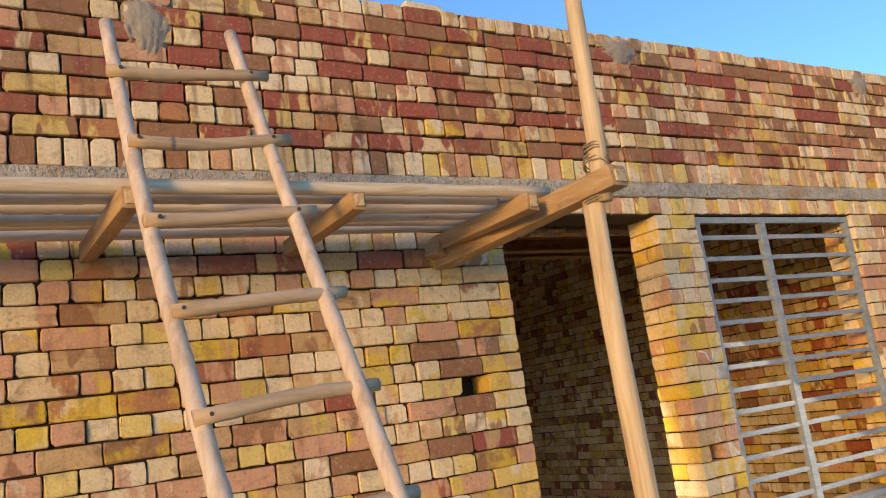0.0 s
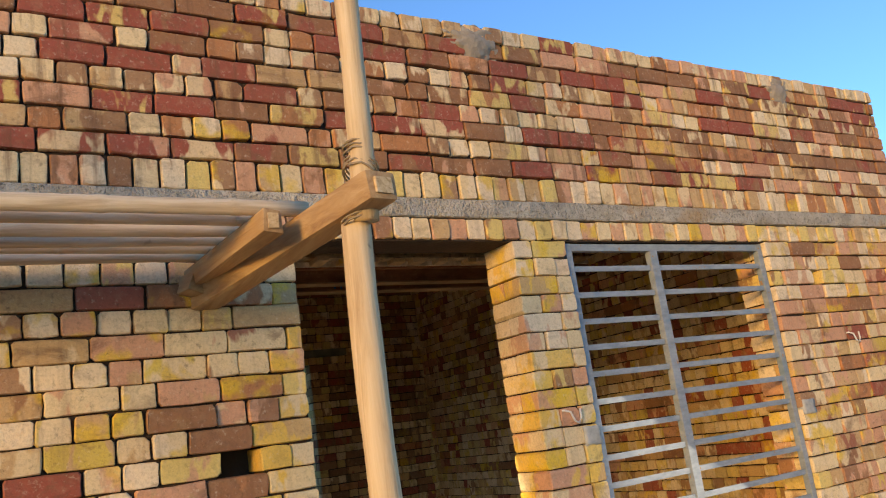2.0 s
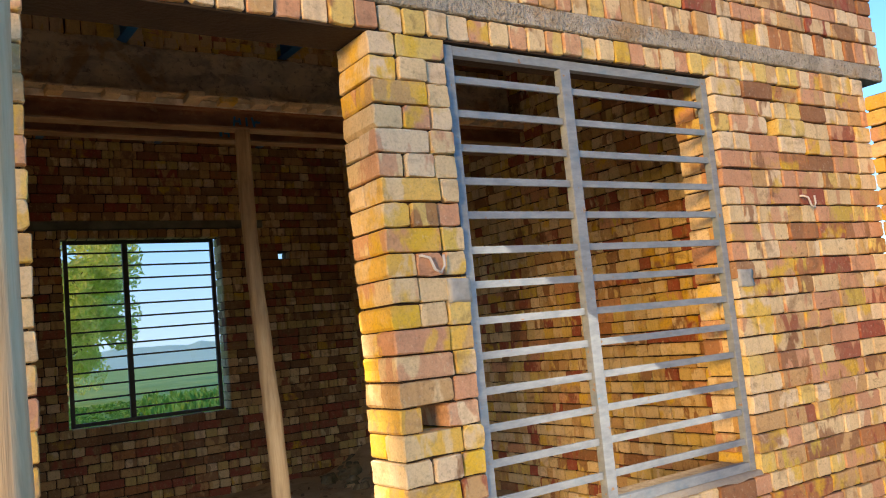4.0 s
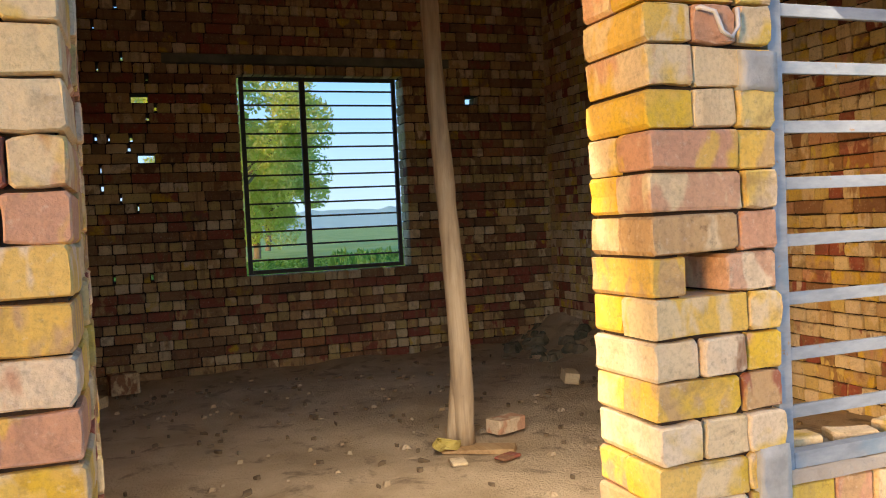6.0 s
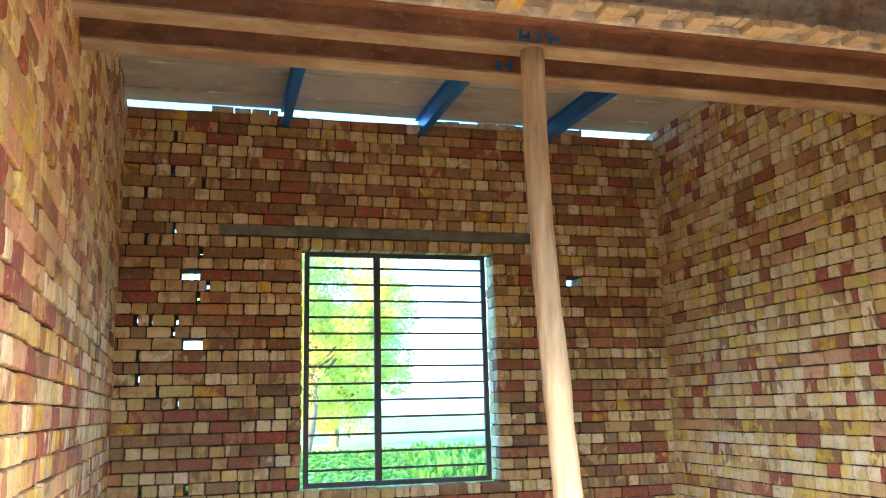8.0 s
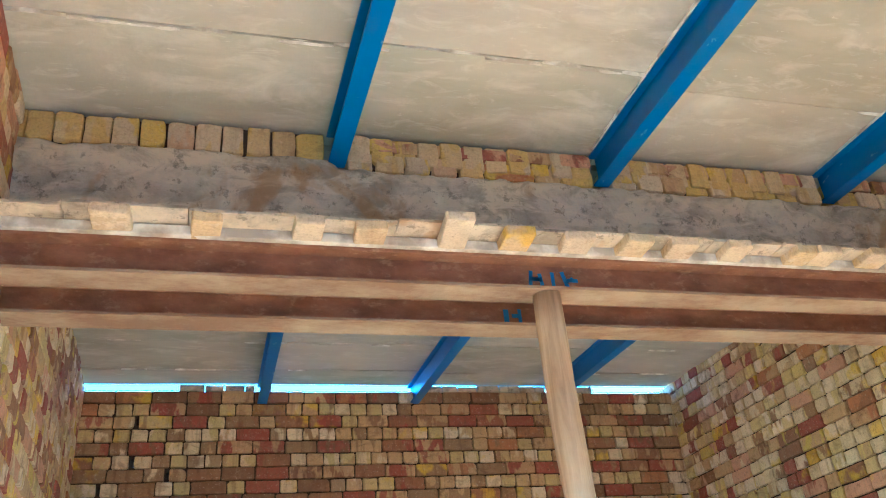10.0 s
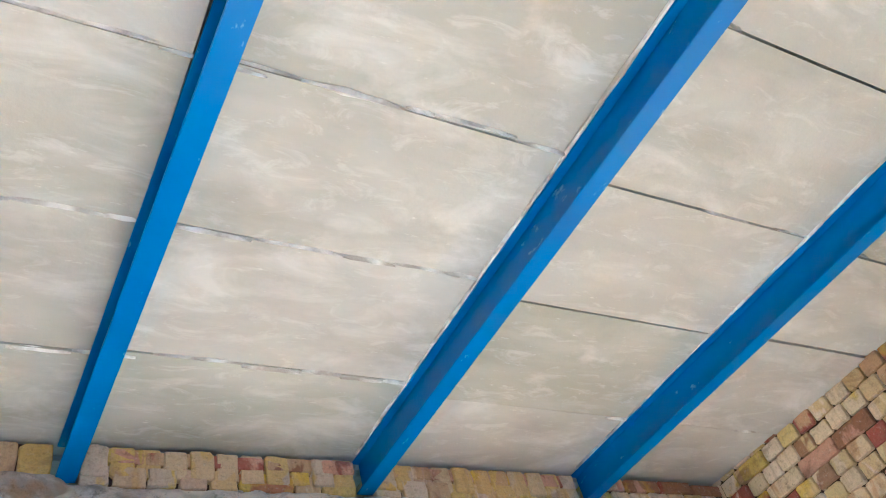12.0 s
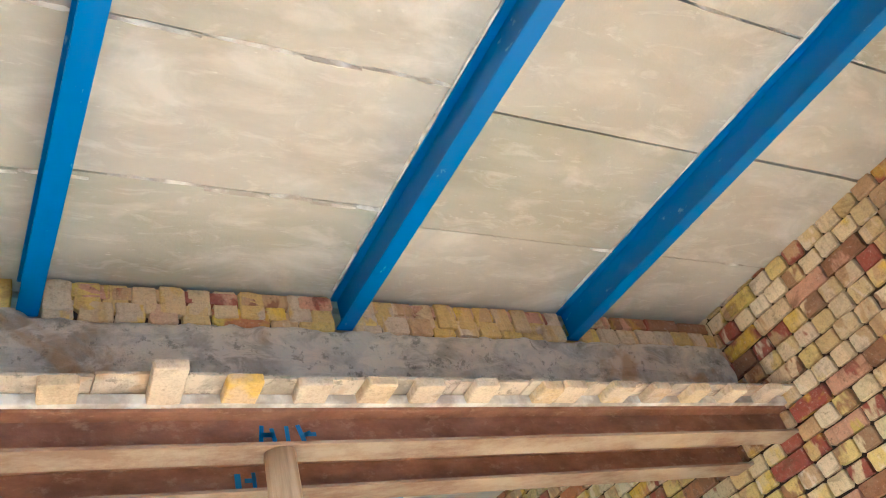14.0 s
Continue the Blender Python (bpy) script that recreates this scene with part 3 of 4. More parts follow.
for u, z in ((-1.051, 2.648), (-1.040, 2.288), (-1.082, 1.766), (-0.990, 1.778), (-1.056, 1.550), (-1.057, 1.412), (-0.841, 1.819), (-0.886, 2.969), (-0.895, 2.800), (-0.701, 2.715), (-0.872, 2.399), (-0.708, 2.230),
             (-0.659, 1.982), (-0.717, 1.933), (-0.858, 1.710), (-0.931, 1.320), (-0.815, 1.310), (-1.010, 0.782), (-0.750, 0.763)):
    step, base = (0.0732, 0.0) if z < 2.27 else (0.0762, 2.42)
    low_z = base + math.floor((z - base) / step) * step
    chinks.append((u, u + rnd.uniform(0.012, 0.022), low_z + rnd.uniform(0.006, 0.024), low_z + rnd.uniform(0.048, 0.066)))
for u0, u1, row in ((-0.818, -0.698, 28), (-0.792, -0.672, 22), (1.812, 1.925, 28), (1.533, 1.576, 15)):
    chinks.append((u0, u1, row * 0.0732, (row + 1) * 0.0732 - 0.006))
lintel_gap = [(-0.58, 1.66, 2.345, 2.42)]
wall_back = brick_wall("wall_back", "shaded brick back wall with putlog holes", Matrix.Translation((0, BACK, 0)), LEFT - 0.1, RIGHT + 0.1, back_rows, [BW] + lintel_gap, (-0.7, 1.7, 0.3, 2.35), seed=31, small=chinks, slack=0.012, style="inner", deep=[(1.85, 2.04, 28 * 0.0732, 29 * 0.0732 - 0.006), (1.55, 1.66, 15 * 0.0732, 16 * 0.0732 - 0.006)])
tagged(part("lintel", box(-0.594, 1.674, BACK - 0.004, BACK + 0.19, 2.348, 2.416, 0.004), M_LINTEL), "grey-green concrete lintel over the back window", "lintel", kind="structure")

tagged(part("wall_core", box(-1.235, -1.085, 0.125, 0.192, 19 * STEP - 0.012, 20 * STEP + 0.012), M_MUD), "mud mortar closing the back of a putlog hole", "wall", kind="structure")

# loose filling over the back wall where it meets the slabs
for x0, x1 in ((-0.66, -0.22), (-0.16, -0.12), (0.80, 1.66), (1.74, 2.0)):
    bm = bmesh.new()
    x = x0
    while x < x1:
        w = random.uniform(0.08, 0.16)
        box(x, min(x + w, x1) - 0.006, BACK + 0.01, BACK + 0.15, 3.180, 3.182 + random.uniform(0.03, 0.044), 0.006, bm=bm)
        x += w
    tagged(part("wall_filling", bm, M_RENDER), "mortar and brick chips filling the gap under the roof", "wall", kind="structure")

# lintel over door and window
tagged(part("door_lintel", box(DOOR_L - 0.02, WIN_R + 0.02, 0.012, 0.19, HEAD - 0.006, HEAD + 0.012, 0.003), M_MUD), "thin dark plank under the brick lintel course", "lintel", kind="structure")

# floor and ground
verts, faces = [], []
nx, ny = 90, 110
for i in range(nx + 1):
    for k in range(ny + 1):
        x, y = LEFT - 0.15 + (RIGHT - LEFT + 0.3) * i / nx, 0.0 + 5.4 * k / ny
        z = 0.02 * noise.noise(Vector((x * 1.7, y * 1.7, 0))) + 0.012 * noise.noise(Vector((x * 6, y * 6, 3))) + 0.006 * noise.noise(Vector((x * 17, y * 17, 5)))
        heap = max(0, 1 - math.hypot((x - 2.6) / 0.55, (y - 4.95) / 0.8))
        z += heap * 0.27 * (1 + 0.5 * noise.noise(Vector((x * 5, y * 5, 9)))) + 0.03 * max(0, 1 - abs(y - 5.2) / 0.35) * (0.7 + noise.noise(Vector((x * 2, 4, 1))))
        z *= min(1, max(0.0, (y - 0.0) / 0.3))
        verts.append((x, y, z))
for i in range(nx):
    for k in range(ny):
        a = i * (ny + 1) + k
        faces.append((a, a + ny + 1, a + ny + 2, a + 1))
smooth(tagged(part("floor", (verts, faces), M_EARTH), "trampled bare earth floor with scattered clods", "floor", kind="structure"))
verts, faces = [], []
ring = [0, 3, 6, 10, 16, 26, 45, 80, 160, 400, 1200, 3000]
for i, r in enumerate(ring):
    for k in range(32):
        w = 2 * math.pi * k / 32
        verts.append((0.7 + r * math.cos(w), 2.6 + r * math.sin(w), GROUND + (0.0 if r < 6 else 0.03 * math.sin(r * 3 + k * 2.1))))
for i in range(len(ring) - 1):
    for k in range(32):
        q = (k + 1) % 32
        faces.append((i * 32 + k, (i + 1) * 32 + k, (i + 1) * 32 + q, i * 32 + q) if i else (k, 32 + k, 32 + q))
tagged(part("ground", (verts, faces), M_FIELD), "bare earth yard passing into green fields", "ground", kind="structure")

# ---- roof ----
NEAR_X, FAR_X = (-0.11, 0.835, 1.785), (-0.18, 0.76, 1.69)
verts, faces = [], []
rnd = random.Random(12)


def slabs(xs, y0, y1, bays):
    edges = [LEFT - 0.12, *xs, RIGHT + 0.12]
    for a, b, (seams, gap) in zip(edges, edges[1:], bays):
        ys = [y0, *[s + rnd.uniform(-0.006, 0.006) for s in seams], y1]
        for c, d in zip(ys, ys[1:]):
            lift, tilt = rnd.uniform(0, 0.008), rnd.uniform(-0.004, 0.004)
            nx, at = 6, len(verts)
            skew = [rnd.uniform(-0.006, 0.006) for _ in range(2 * nx + 2)]
            for i in range(nx + 1):
                x = a + 0.003 + (b - a - 0.006) * i / nx
                for y, s in ((c + gap + 0.35 * abs(skew[i]), 0), (d - gap - 0.35 * abs(skew[nx + i]), 1)):
                    z = slab_z(y) + lift + tilt * (i / nx - 0.5) + 0.003 * noise.noise(Vector((x * 3, y * 5, 0)))
                    verts.append((x, y, z))
                    verts.append((x, y, z + 0.045))
            for i in range(nx):
                p, q = at + i * 4, at + i * 4 + 4
                faces.extend([(p, p + 2, q + 2, q), (p + 1, q + 1, q + 3, p + 3), (p, q, q + 1, p + 1), (p + 2, p + 3, q + 3, q + 2)])
            e = at + nx * 4
            faces.extend([(at, at + 1, at + 3, at + 2), (e, e + 2, e + 3, e + 1)])


# each bay: where its slabs meet, and half the open joint
NEAR_BAYS = (((0.72, 1.186, 1.660, 2.160), 0.0012), ((0.70, 1.175, 1.648, 2.138), 0.0012), ((0.74, 1.228, 1.702, 2.205), 0.0028), ((0.78, 1.248, 1.680, 2.200), 0.0028))
FAR_BAYS = tuple(((3.15 + k, 3.62 - k, 4.10 + k, 4.57, 5.03 - k), 0.002) for k in (0.0, 0.02, -0.02, 0.01))
slabs(NEAR_X, 0.12, 2.66, NEAR_BAYS)
slabs(FAR_X, 2.69, 5.30, FAR_BAYS)
tagged(part("ceiling", (verts, faces), M_SLAB), "pale stone slabs laid between blue steel joists", "ceiling", kind="structure")
bm = bmesh.new()
v = [bm.verts.new(p) for p in ((LEFT - 0.2, 0.3, slab_z(0.3) + 0.056), (RIGHT - 0.02, 0.3, slab_z(0.3) + 0.056), (RIGHT - 0.02, 5.295, slab_z(5.295) + 0.056), (LEFT - 0.2, 5.295, slab_z(5.295) + 0.056))]
f = bm.faces.new(v)
up = bmesh.ops.extrude_face_region(bm, geom=[f])
for g in up["geom"]:
    if isinstance(g, bmesh.types.BMVert):
        g.co.z += 0.05
tagged(part("roof", bm, M_RENDER), "mud and mortar screed over the roof slabs", "roof", kind="structure")

# uneven mortar along the slab joints
verts, faces = [], []
for xs, bays in ((NEAR_X, NEAR_BAYS), (FAR_X, FAR_BAYS)):
    edges = [LEFT, *xs, RIGHT]
    for a, b, (seams, gap) in zip(edges, edges[1:], bays):
        for y in seams:
            k = a + 0.05
            while k < b - 0.05:
                w = rnd.uniform(0.05, 0.25)
                if rnd.random() < (0.85 if gap < 0.0015 else 0.22):
                    at = len(verts)
                    t = rnd.uniform(0.004, 0.011)
                    yo = y + rnd.uniform(-0.008, 0.008)
                    z = slab_z(y)
                    steps = 5
                    for i in range(steps + 1):
                        x = k + w * i / steps
                        tt = t * math.sin(math.pi * (0.08 + 0.84 * i / steps)) * rnd.uniform(0.6, 1.3)
                        verts.extend([(x, yo - tt, z + 0.004), (x, yo + rnd.uniform(-0.002, 0.002), z - 0.004 - tt * 0.2), (x, yo + tt, z + 0.004)])
                    for i in range(steps):
                        p = at + i * 3
                        faces.extend([(p, p + 3, p + 4, p + 1), (p + 1, p + 4, p + 5, p + 2)])
                k += w
joint = part("joint_mortar", (verts, faces), M_JOINT)
tagged(joint, "white mortar squeezed from the slab joints", "mortar", kind="stuff")


def joist_piece(x, skew, y0, y1, z0, z1, lo, hi, half):
    """One plate of a rolled joist along y, rising with the roof, as a bmesh with eased edges."""
    bm = bmesh.new()
    bmesh.ops.create_cube(bm, size=1.0)
    for v in bm.verts:
        far = v.co.y > 0
        v.co = Vector((x + (0 if far else skew) + (half if v.co.x > 0 else -half), y1 if far else y0, (z1 if far else z0) + (hi if v.co.z > 0 else lo)))
    bmesh.ops.bevel(bm, geom=bm.edges[:], offset=min(0.0018, (hi - lo) * 0.2), segments=2, affect="EDGES")
    return bm


for xs, y0, y1 in ((NEAR_X, 0.14, 2.60), (FAR_X, 2.70, 5.33)):
    for x in xs:
        joist = tagged(new("roof_joist"), "blue painted steel roof joist carrying stone slabs", "roof joist", "joists under the roof slabs")
        skew = 0.05 if x == -0.11 else 0.0
        z0, z1 = slab_z(y0) - 0.128, slab_z(y1) - 0.128
        part("bottom_flange", joist_piece(x, skew, y0, y1, z0, z1, 0.0, 0.009, 0.029), M_BLUE, joist)
        part("web", joist_piece(x, skew, y0, y1, z0, z1, 0.0092, 0.1188, 0.0045), M_BLUE, joist)
        part("top_flange", joist_piece(x, skew, y0, y1, z0, z1, 0.119, 0.128, 0.029), M_BLUE, joist)
for x in NEAR_X[1:]:
    pts = [(x - 0.031, y, slab_z(y) + 0.003 + 0.004 * noise.noise(Vector((y * 9, x, 0)))) for y in np.linspace(0.3, 2.55, 30)]
    ob = part("joist_mortar", tube(pts, [0.006 * (1 + 0.7 * noise.noise(Vector((p[1] * 11, x, 4)))) for p in pts], 6, 0.3, 3), M_JOINT)
    tagged(ob, "strip of mortar along a blue joist", "mortar", kind="stuff")

# ---- the twin girders and the dwarf wall on them ----
GB, GT = 2.478, 2.590
for y in (2.49, 2.755):
    g = new("girder")
    tagged(g, "rust-brown steel girder spanning the room", "girder", "twin girders")
    web = box(LEFT - 0.1, RIGHT + 0.1, y - 0.004, y + 0.004, GB + 0.01, GT - 0.01)
    part("web", web, M_RUST, g, "rust-brown web")
    part("bottom_flange", box(LEFT - 0.1, RIGHT + 0.1, y - 0.05, y + 0.05, GB, GB + 0.011, 0.002), M_FLANGE, g, "dusty pale flange")
    part("top_flange", box(LEFT - 0.1, RIGHT + 0.1, y - 0.05, y + 0.05, GT - 0.011, GT, 0.002), M_RUST, g)
    if y > 2.6:
        for x, w, h in ((0.470, 0.018, 0.045), (0.505, 0.030, 0.014), (0.518, 0.012, 0.050)):
            part("paint_mark", box(x - w / 2, x + w / 2, y - 0.006, y - 0.0045, GB + 0.055 - h / 2, GB + 0.055 + h / 2, 0.0005), M_MARK, g, "blue paint mark")
    else:
        bars = [(0.462, 0.012, 0.058, 8), (0.478, 0.034, 0.013, 0), (0.495, 0.012, 0.040, -8), (0.483, 0.030, 0.012, 5), (0.535, 0.012, 0.052, 0), (0.575, 0.013, 0.060, -14), (0.600, 0.036, 0.012, 0), (0.590, 0.030, 0.011, -30)]
        for x, w, h, tilt in bars:
            part("paint_mark", turned(box(-w / 2, w / 2, -0.0015, 0, -h / 2, h / 2, 0.0005), pose(x, y - 0.0045, GB + 0.055, 0, tilt, 0)), M_MARK, g, "blue paint mark")

rnd = random.Random(41)
ledge = tagged(new("brick_ledge"), "overhanging bricks bedded along the top of the girder", "brick ledge")
for x in (-1.12, -0.79, -0.55, -0.27, -0.09, 0.16, 0.35, 0.55, 0.73, 0.90, 1.10, 1.33, 1.42, 1.62, 1.80, 1.98, 2.16, 2.36):
    w = rnd.uniform(0.078, 0.102)
    v, f = brick_shape(w, 0.23, 0.028, rnd)
    b = part("brick", mesh_of("brick", v, f, M_LEDGE), None, ledge)
    b.matrix_basis = pose(x, 2.50 if x == 0.16 else 2.565 + rnd.uniform(-0.008, 0.006), GT + 0.001, 90 + rnd.uniform(-1, 0), 0, rnd.uniform(-4, 4)) @ Matrix.Translation((0, 0, 0.0))
part("filling", box(LEFT, RIGHT, 2.59, 2.80, GT, 2.958), M_RENDER, ledge, "mortar filling")
part("bedding", box(LEFT, RIGHT, 2.465, 2.588, GT, 2.64), M_RENDER, ledge, "mortar filling")
part("bed_mortar", box(LEFT, RIGHT, 2.422, 2.464, GT + 0.0005, GT + 0.0315, 0.004), M_JOINT, ledge, "pale mortar between the bricks")
bm = bmesh.new()
x = LEFT + 0.004
while x < RIGHT - 0.02:
    w = min(rnd.uniform(0.18, 0.42), RIGHT - 0.004 - x)
    z = GT + 0.033 + rnd.uniform(-0.003, 0.003)
    box(x, x + w - 0.003, 2.352 + rnd.uniform(-0.010, 0.010), 2.6, z, z + 0.011, 0.003, bm=bm)
    x += w
part("cover_tiles", bm, M_RENDER, ledge, "thin flat tiles over the bricks")

# cement coat of the dwarf wall
verts, faces = [], []
nx, nz = 300, 26
for i in range(nx + 1):
    for k in range(nz + 1):
        x = LEFT + (RIGHT - LEFT) * i / nx
        z = 2.64 + (0.322 + 0.028 * min(1.0, max(0.0, (-0.10 - x) / 0.03))) * k / nz
        y = 2.574 + 0.018 * noise.noise(Vector((x * 6, z * 9, 0))) + 0.012 * noise.noise(Vector((x * 23, z * 23, 3)))
        verts.append((x, y if k < nz else y + 0.01, z + (0.008 * noise.noise(Vector((x * 6, 0, 7))) if k == nz else 0)))
for i in range(nx):
    for k in range(nz):
        a = i * (nz + 1) + k
        faces.append((a, a + nz + 1, a + nz + 2, a + 1))
smooth(tagged(part("cement_coat", (verts, faces), M_RENDER), "rough cement coat on the dwarf wall over the girder", "wall", kind="structure"))
notch = [(a - 0.035, a + 0.035, 2.9, 3.2) for a in NEAR_X]
brick_wall("wall_dwarf", "dwarf wall course of bricks standing on edge under the slabs", Matrix.Translation((0, 2.576, 0)), LEFT, -0.112, [(2.988, 3.098, "E")],
           notch, (-1.2, 2.6, 2.95, 3.2), seed=51, slack=0.006, style="pale")
brick_wall("wall_dwarf", "dwarf brick wall on the girder under the slabs", Matrix.Translation((0, 2.576, 0)), -0.108, RIGHT, [(2.960, 3.034, "H"), (3.036, 3.092, "S")],
           notch, (-1.2, 2.6, 2.95, 3.2), seed=52, mixed=0.1, slack=0.006, style="pale")

# ---- window grilles ----


def grille(name, label, x0, x1, z0, z1, y, mull, bars, material, depth=0.03, rail=0.032, bar=0.017):
    g = tagged(new(name), label, "window grille")
    g.location = (x0, y, z0)
    W, H = x1 - x0, z1 - z0
    part("stile", box(0, rail, 0, depth, 0, H, 0.002), material, g)
    part("stile", box(W - rail, W, 0, depth, 0, H, 0.002), material, g)
    part("top_rail", box(rail + 0.001, W - rail - 0.001, 0.001, depth - 0.001, H - rail, H - 0.001, 0.002), material, g)
    part("bottom_rail", box(rail + 0.001, W - rail - 0.001, 0.001, depth - 0.001, 0.001, rail, 0.002), material, g)
    part("mullion", box(mull - x0 - 0.022, mull - x0 + 0.022, -0.004, depth - 0.002, rail + 0.001, H - rail - 0.001, 0.002), material, g)
    for i in range(bars):
        z = H * (i + 1) / (bars + 1)
        sag = random.uniform(-0.002, 0.002)
        for a, b in ((rail + 0.001, mull - x0 - 0.023), (mull - x0 + 0.023, W - rail - 0.001)):
            part("bar", box(a, b, 0.007, 0.007 + 0.012, z - bar / 2 + sag, z + bar / 2 + sag, 0.0015), material, g)
    return g


grille("window_grille", "grey primed steel window grille with flat horizontal bars", WIN_L + 0.004, WIN_R - 0.004, SILL + 0.012, HEAD - 0.01, 0.022, 0.735, 13, M_STEEL, bar=0.023)
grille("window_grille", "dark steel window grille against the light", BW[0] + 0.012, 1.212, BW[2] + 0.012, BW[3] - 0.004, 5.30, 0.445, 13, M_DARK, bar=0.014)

# cement bed and plank on the sill
bm = bmesh.new()
n = 40
top = [(WIN_L + (WIN_R - WIN_L) * i / n) for i in range(n + 1)]
vs = []
for i, x in enumerate(top):
    h = 0.012 + 0.006 * noise.noise(Vector((x * 14, 0, 2)))
    vs.append([bm.verts.new((x, -0.004 - 0.006 * noise.noise(Vector((x * 9, 3, 0))), SILL - 0.004 - 0.030 * max(0.0, noise.noise(Vector((x * 8, 1, 5)))))), bm.verts.new((x, 0.004, SILL + h)), bm.verts.new((x, 0.19, SILL + h * 0.6)), bm.verts.new((x, 0.195, SILL - 0.012))])
for i in range(n):
    for k in range(3):
        bm.faces.new((vs[i][k], vs[i + 1][k], vs[i + 1][k + 1], vs[i][k + 1]))
smooth(tagged(part("window_sill", bm, M_PATCH), "rough cement bed on the brick window sill", "sill", kind="structure"))
tagged(part("sill_plank", box(WIN_L + 0.55, WIN_R - 0.03, 0.075, 0.16, SILL + 0.019, SILL + 0.034, 0.003, 0.003), M_PROP), "weathered grey plank lying on the window sill", "plank")


def loose_brick(x, y, z, rz, w=0.19, d=0.095, h=0.07, label="loose brick lying on the earth floor", material=None, tilt=0):
    v, f = brick_shape(w, h, d, random.Random(int(1000 * abs(x + y))))
    b = part("loose_brick", mesh_of("loose_brick", v, f, material or M_STRETCH), None)
    b.matrix_world = pose(x, y, z, tilt, 0, rz)
    return tagged(b, label, "brick")


loose_brick(0.30, 0.075, SILL + 0.019, -8, 0.09, 0.05, 0.035, "small brick piece lying on the window sill", M_HEAD)
loose_brick(0.60, 0.085, SILL + 0.018, 14, 0.11, 0.05, 0.025, "flat brick chip lying on the window sill", M_STRETCH)
loose_brick(0.45, 0.10, SILL + 0.018, -20, 0.10, 0.05, 0.022, "flat brick chip lying on the window sill", M_HEAD)

# wire hooks left in the joints
for x, z in ((0.10, 1.425), (1.98, 1.62)):
    pts = [(x - 0.03, 0.02, z + 0.012), (x - 0.028, -0.012, z + 0.012), (x - 0.005, -0.02, z + 0.004), (x + 0.008, -0.022, z - 0.03), (x + 0.028, -0.022, z - 0.04), (x + 0.043, -0.02, z - 0.02), (x + 0.044, -0.018, z + 0.012)]
    smooth(tagged(part("wire_hook", tube(pts, [0.0042] * len(pts), 8), M_WIRE), "bent pale wire hook sticking out of a joint", "hook"))

# cement dabs on the parapet
for x, z, w, h in ((-0.07, 2.93, 0.25, 0.17), (1.87, 2.925, 0.18, 0.18), (-2.30, 2.80, 0.17, 0.26)):
    v, f = [], []
    for i in range(25):
        for k in range(25):
            u, q = i / 24 - 0.5, k / 24 - 0.5
            r = math.hypot(u * 2, q * 2) * (1 + 0.6 * noise.noise(Vector((x + u * 7, q * 7, 1))) + 0.15 * noise.noise(Vector((x * 3 + u * 19, q * 6, 2))))
            v.append((x + u * w * (1 + 0.5 * q), 0.010 - 0.026 * max(-0.6, 1 - r ** 2) ** 1 + 0.02 * w * noise.noise(Vector((x + u * 14, q * 14, 4))), z + q * h))
    for i in range(24):
        for k in range(24):
            f.append((i * 25 + k, (i + 1) * 25 + k, (i + 1) * 25 + k + 1, i * 25 + k + 1))
    smooth(tagged(part("cement_dab", (v, f), M_PATCH), "grey cement dab smeared over the wall bricks", "cement patch"))

for x, z, w, h in ((0.198, 1.332, 0.076, 0.070), (0.205, 0.592, 0.066, 0.135), (1.52, 1.31, 0.085, 0.066)):
    bm = box(x - w / 2, x + w / 2, -0.0095, 0.03, z - h / 2, z + h / 2)
    bmesh.ops.subdivide_edges(bm, edges=bm.edges[:], cuts=5, use_grid_fill=True)
    for v in bm.verts:
        v.co += Vector([0.0035 * noise.noise(v.co * 45 + Vector((k * 9.0, 0, 0))) for k in range(3)])
    smooth(tagged(part("cement_fill", bm, M_CEMENT), "flat grey cement fill between the wall bricks", "cement patch"))

# ---- scaffold ----
scaffold_post = tagged(new("scaffold_post"), "peeled wooden scaffold post lashed to a putlog", "scaffold post")
lower = pole((-1.083, -0.755, GROUND), (-1.062, -0.735, 1.985), 0.039, 0.036, 18, 0.012, 0.05, 3)
smooth(part("lower_pole", lower, M_POST, scaffold_post))
smooth(part("upper_pole", pole((-1.055, -0.775, 1.93), (-0.985, -0.80, 3.35), 0.031, 0.027, 14, 0.012, 0.05, 5), M_POST, scaffold_post))
coil("lashing", (-1.055, -0.775, 2.115), (0.05, 0, 1), 0.035, 0.0028, 3, 0.010, M_ROPE, scaffold_post, 2)
coil("lashing", (-1.052, -0.77, 2.06), (0.5, 0.2, 1), 0.043, 0.0028, 3, 0.012, M_ROPE, scaffold_post, 7)
coil("lashing", (-1.062, -0.755, 1.955), (-0.2, 0.1, 1), 0.045, 0.0028, 4, 0.010, M_ROPE, scaffold_post, 9)


def timber(name, a, b, w, h, label, category, material=M_TIMBER, group="", bevel=0.008):
    a, b = Vector(a), Vector(b)
    d = b - a
    ob = new(name)
    ob.matrix_world = Matrix.Translation(a) @ d.to_track_quat("Y", "Z").to_matrix().to_4x4()
    part("beam", box(-w / 2, w / 2, 0, d.length, -h / 2, h / 2, bevel, 0.004), material, ob)
    cut = box(-w / 2 + bevel + 0.003, w / 2 - bevel - 0.003, d.length - 0.004, d.length + 0.006, -h / 2 + bevel + 0.003, h / 2 - bevel - 0.003, 0.003, 0.001)
    part("end_grain", cut, M_ENDGRAIN, ob, "paler sawn end")
    return tagged(ob, label, category, group)


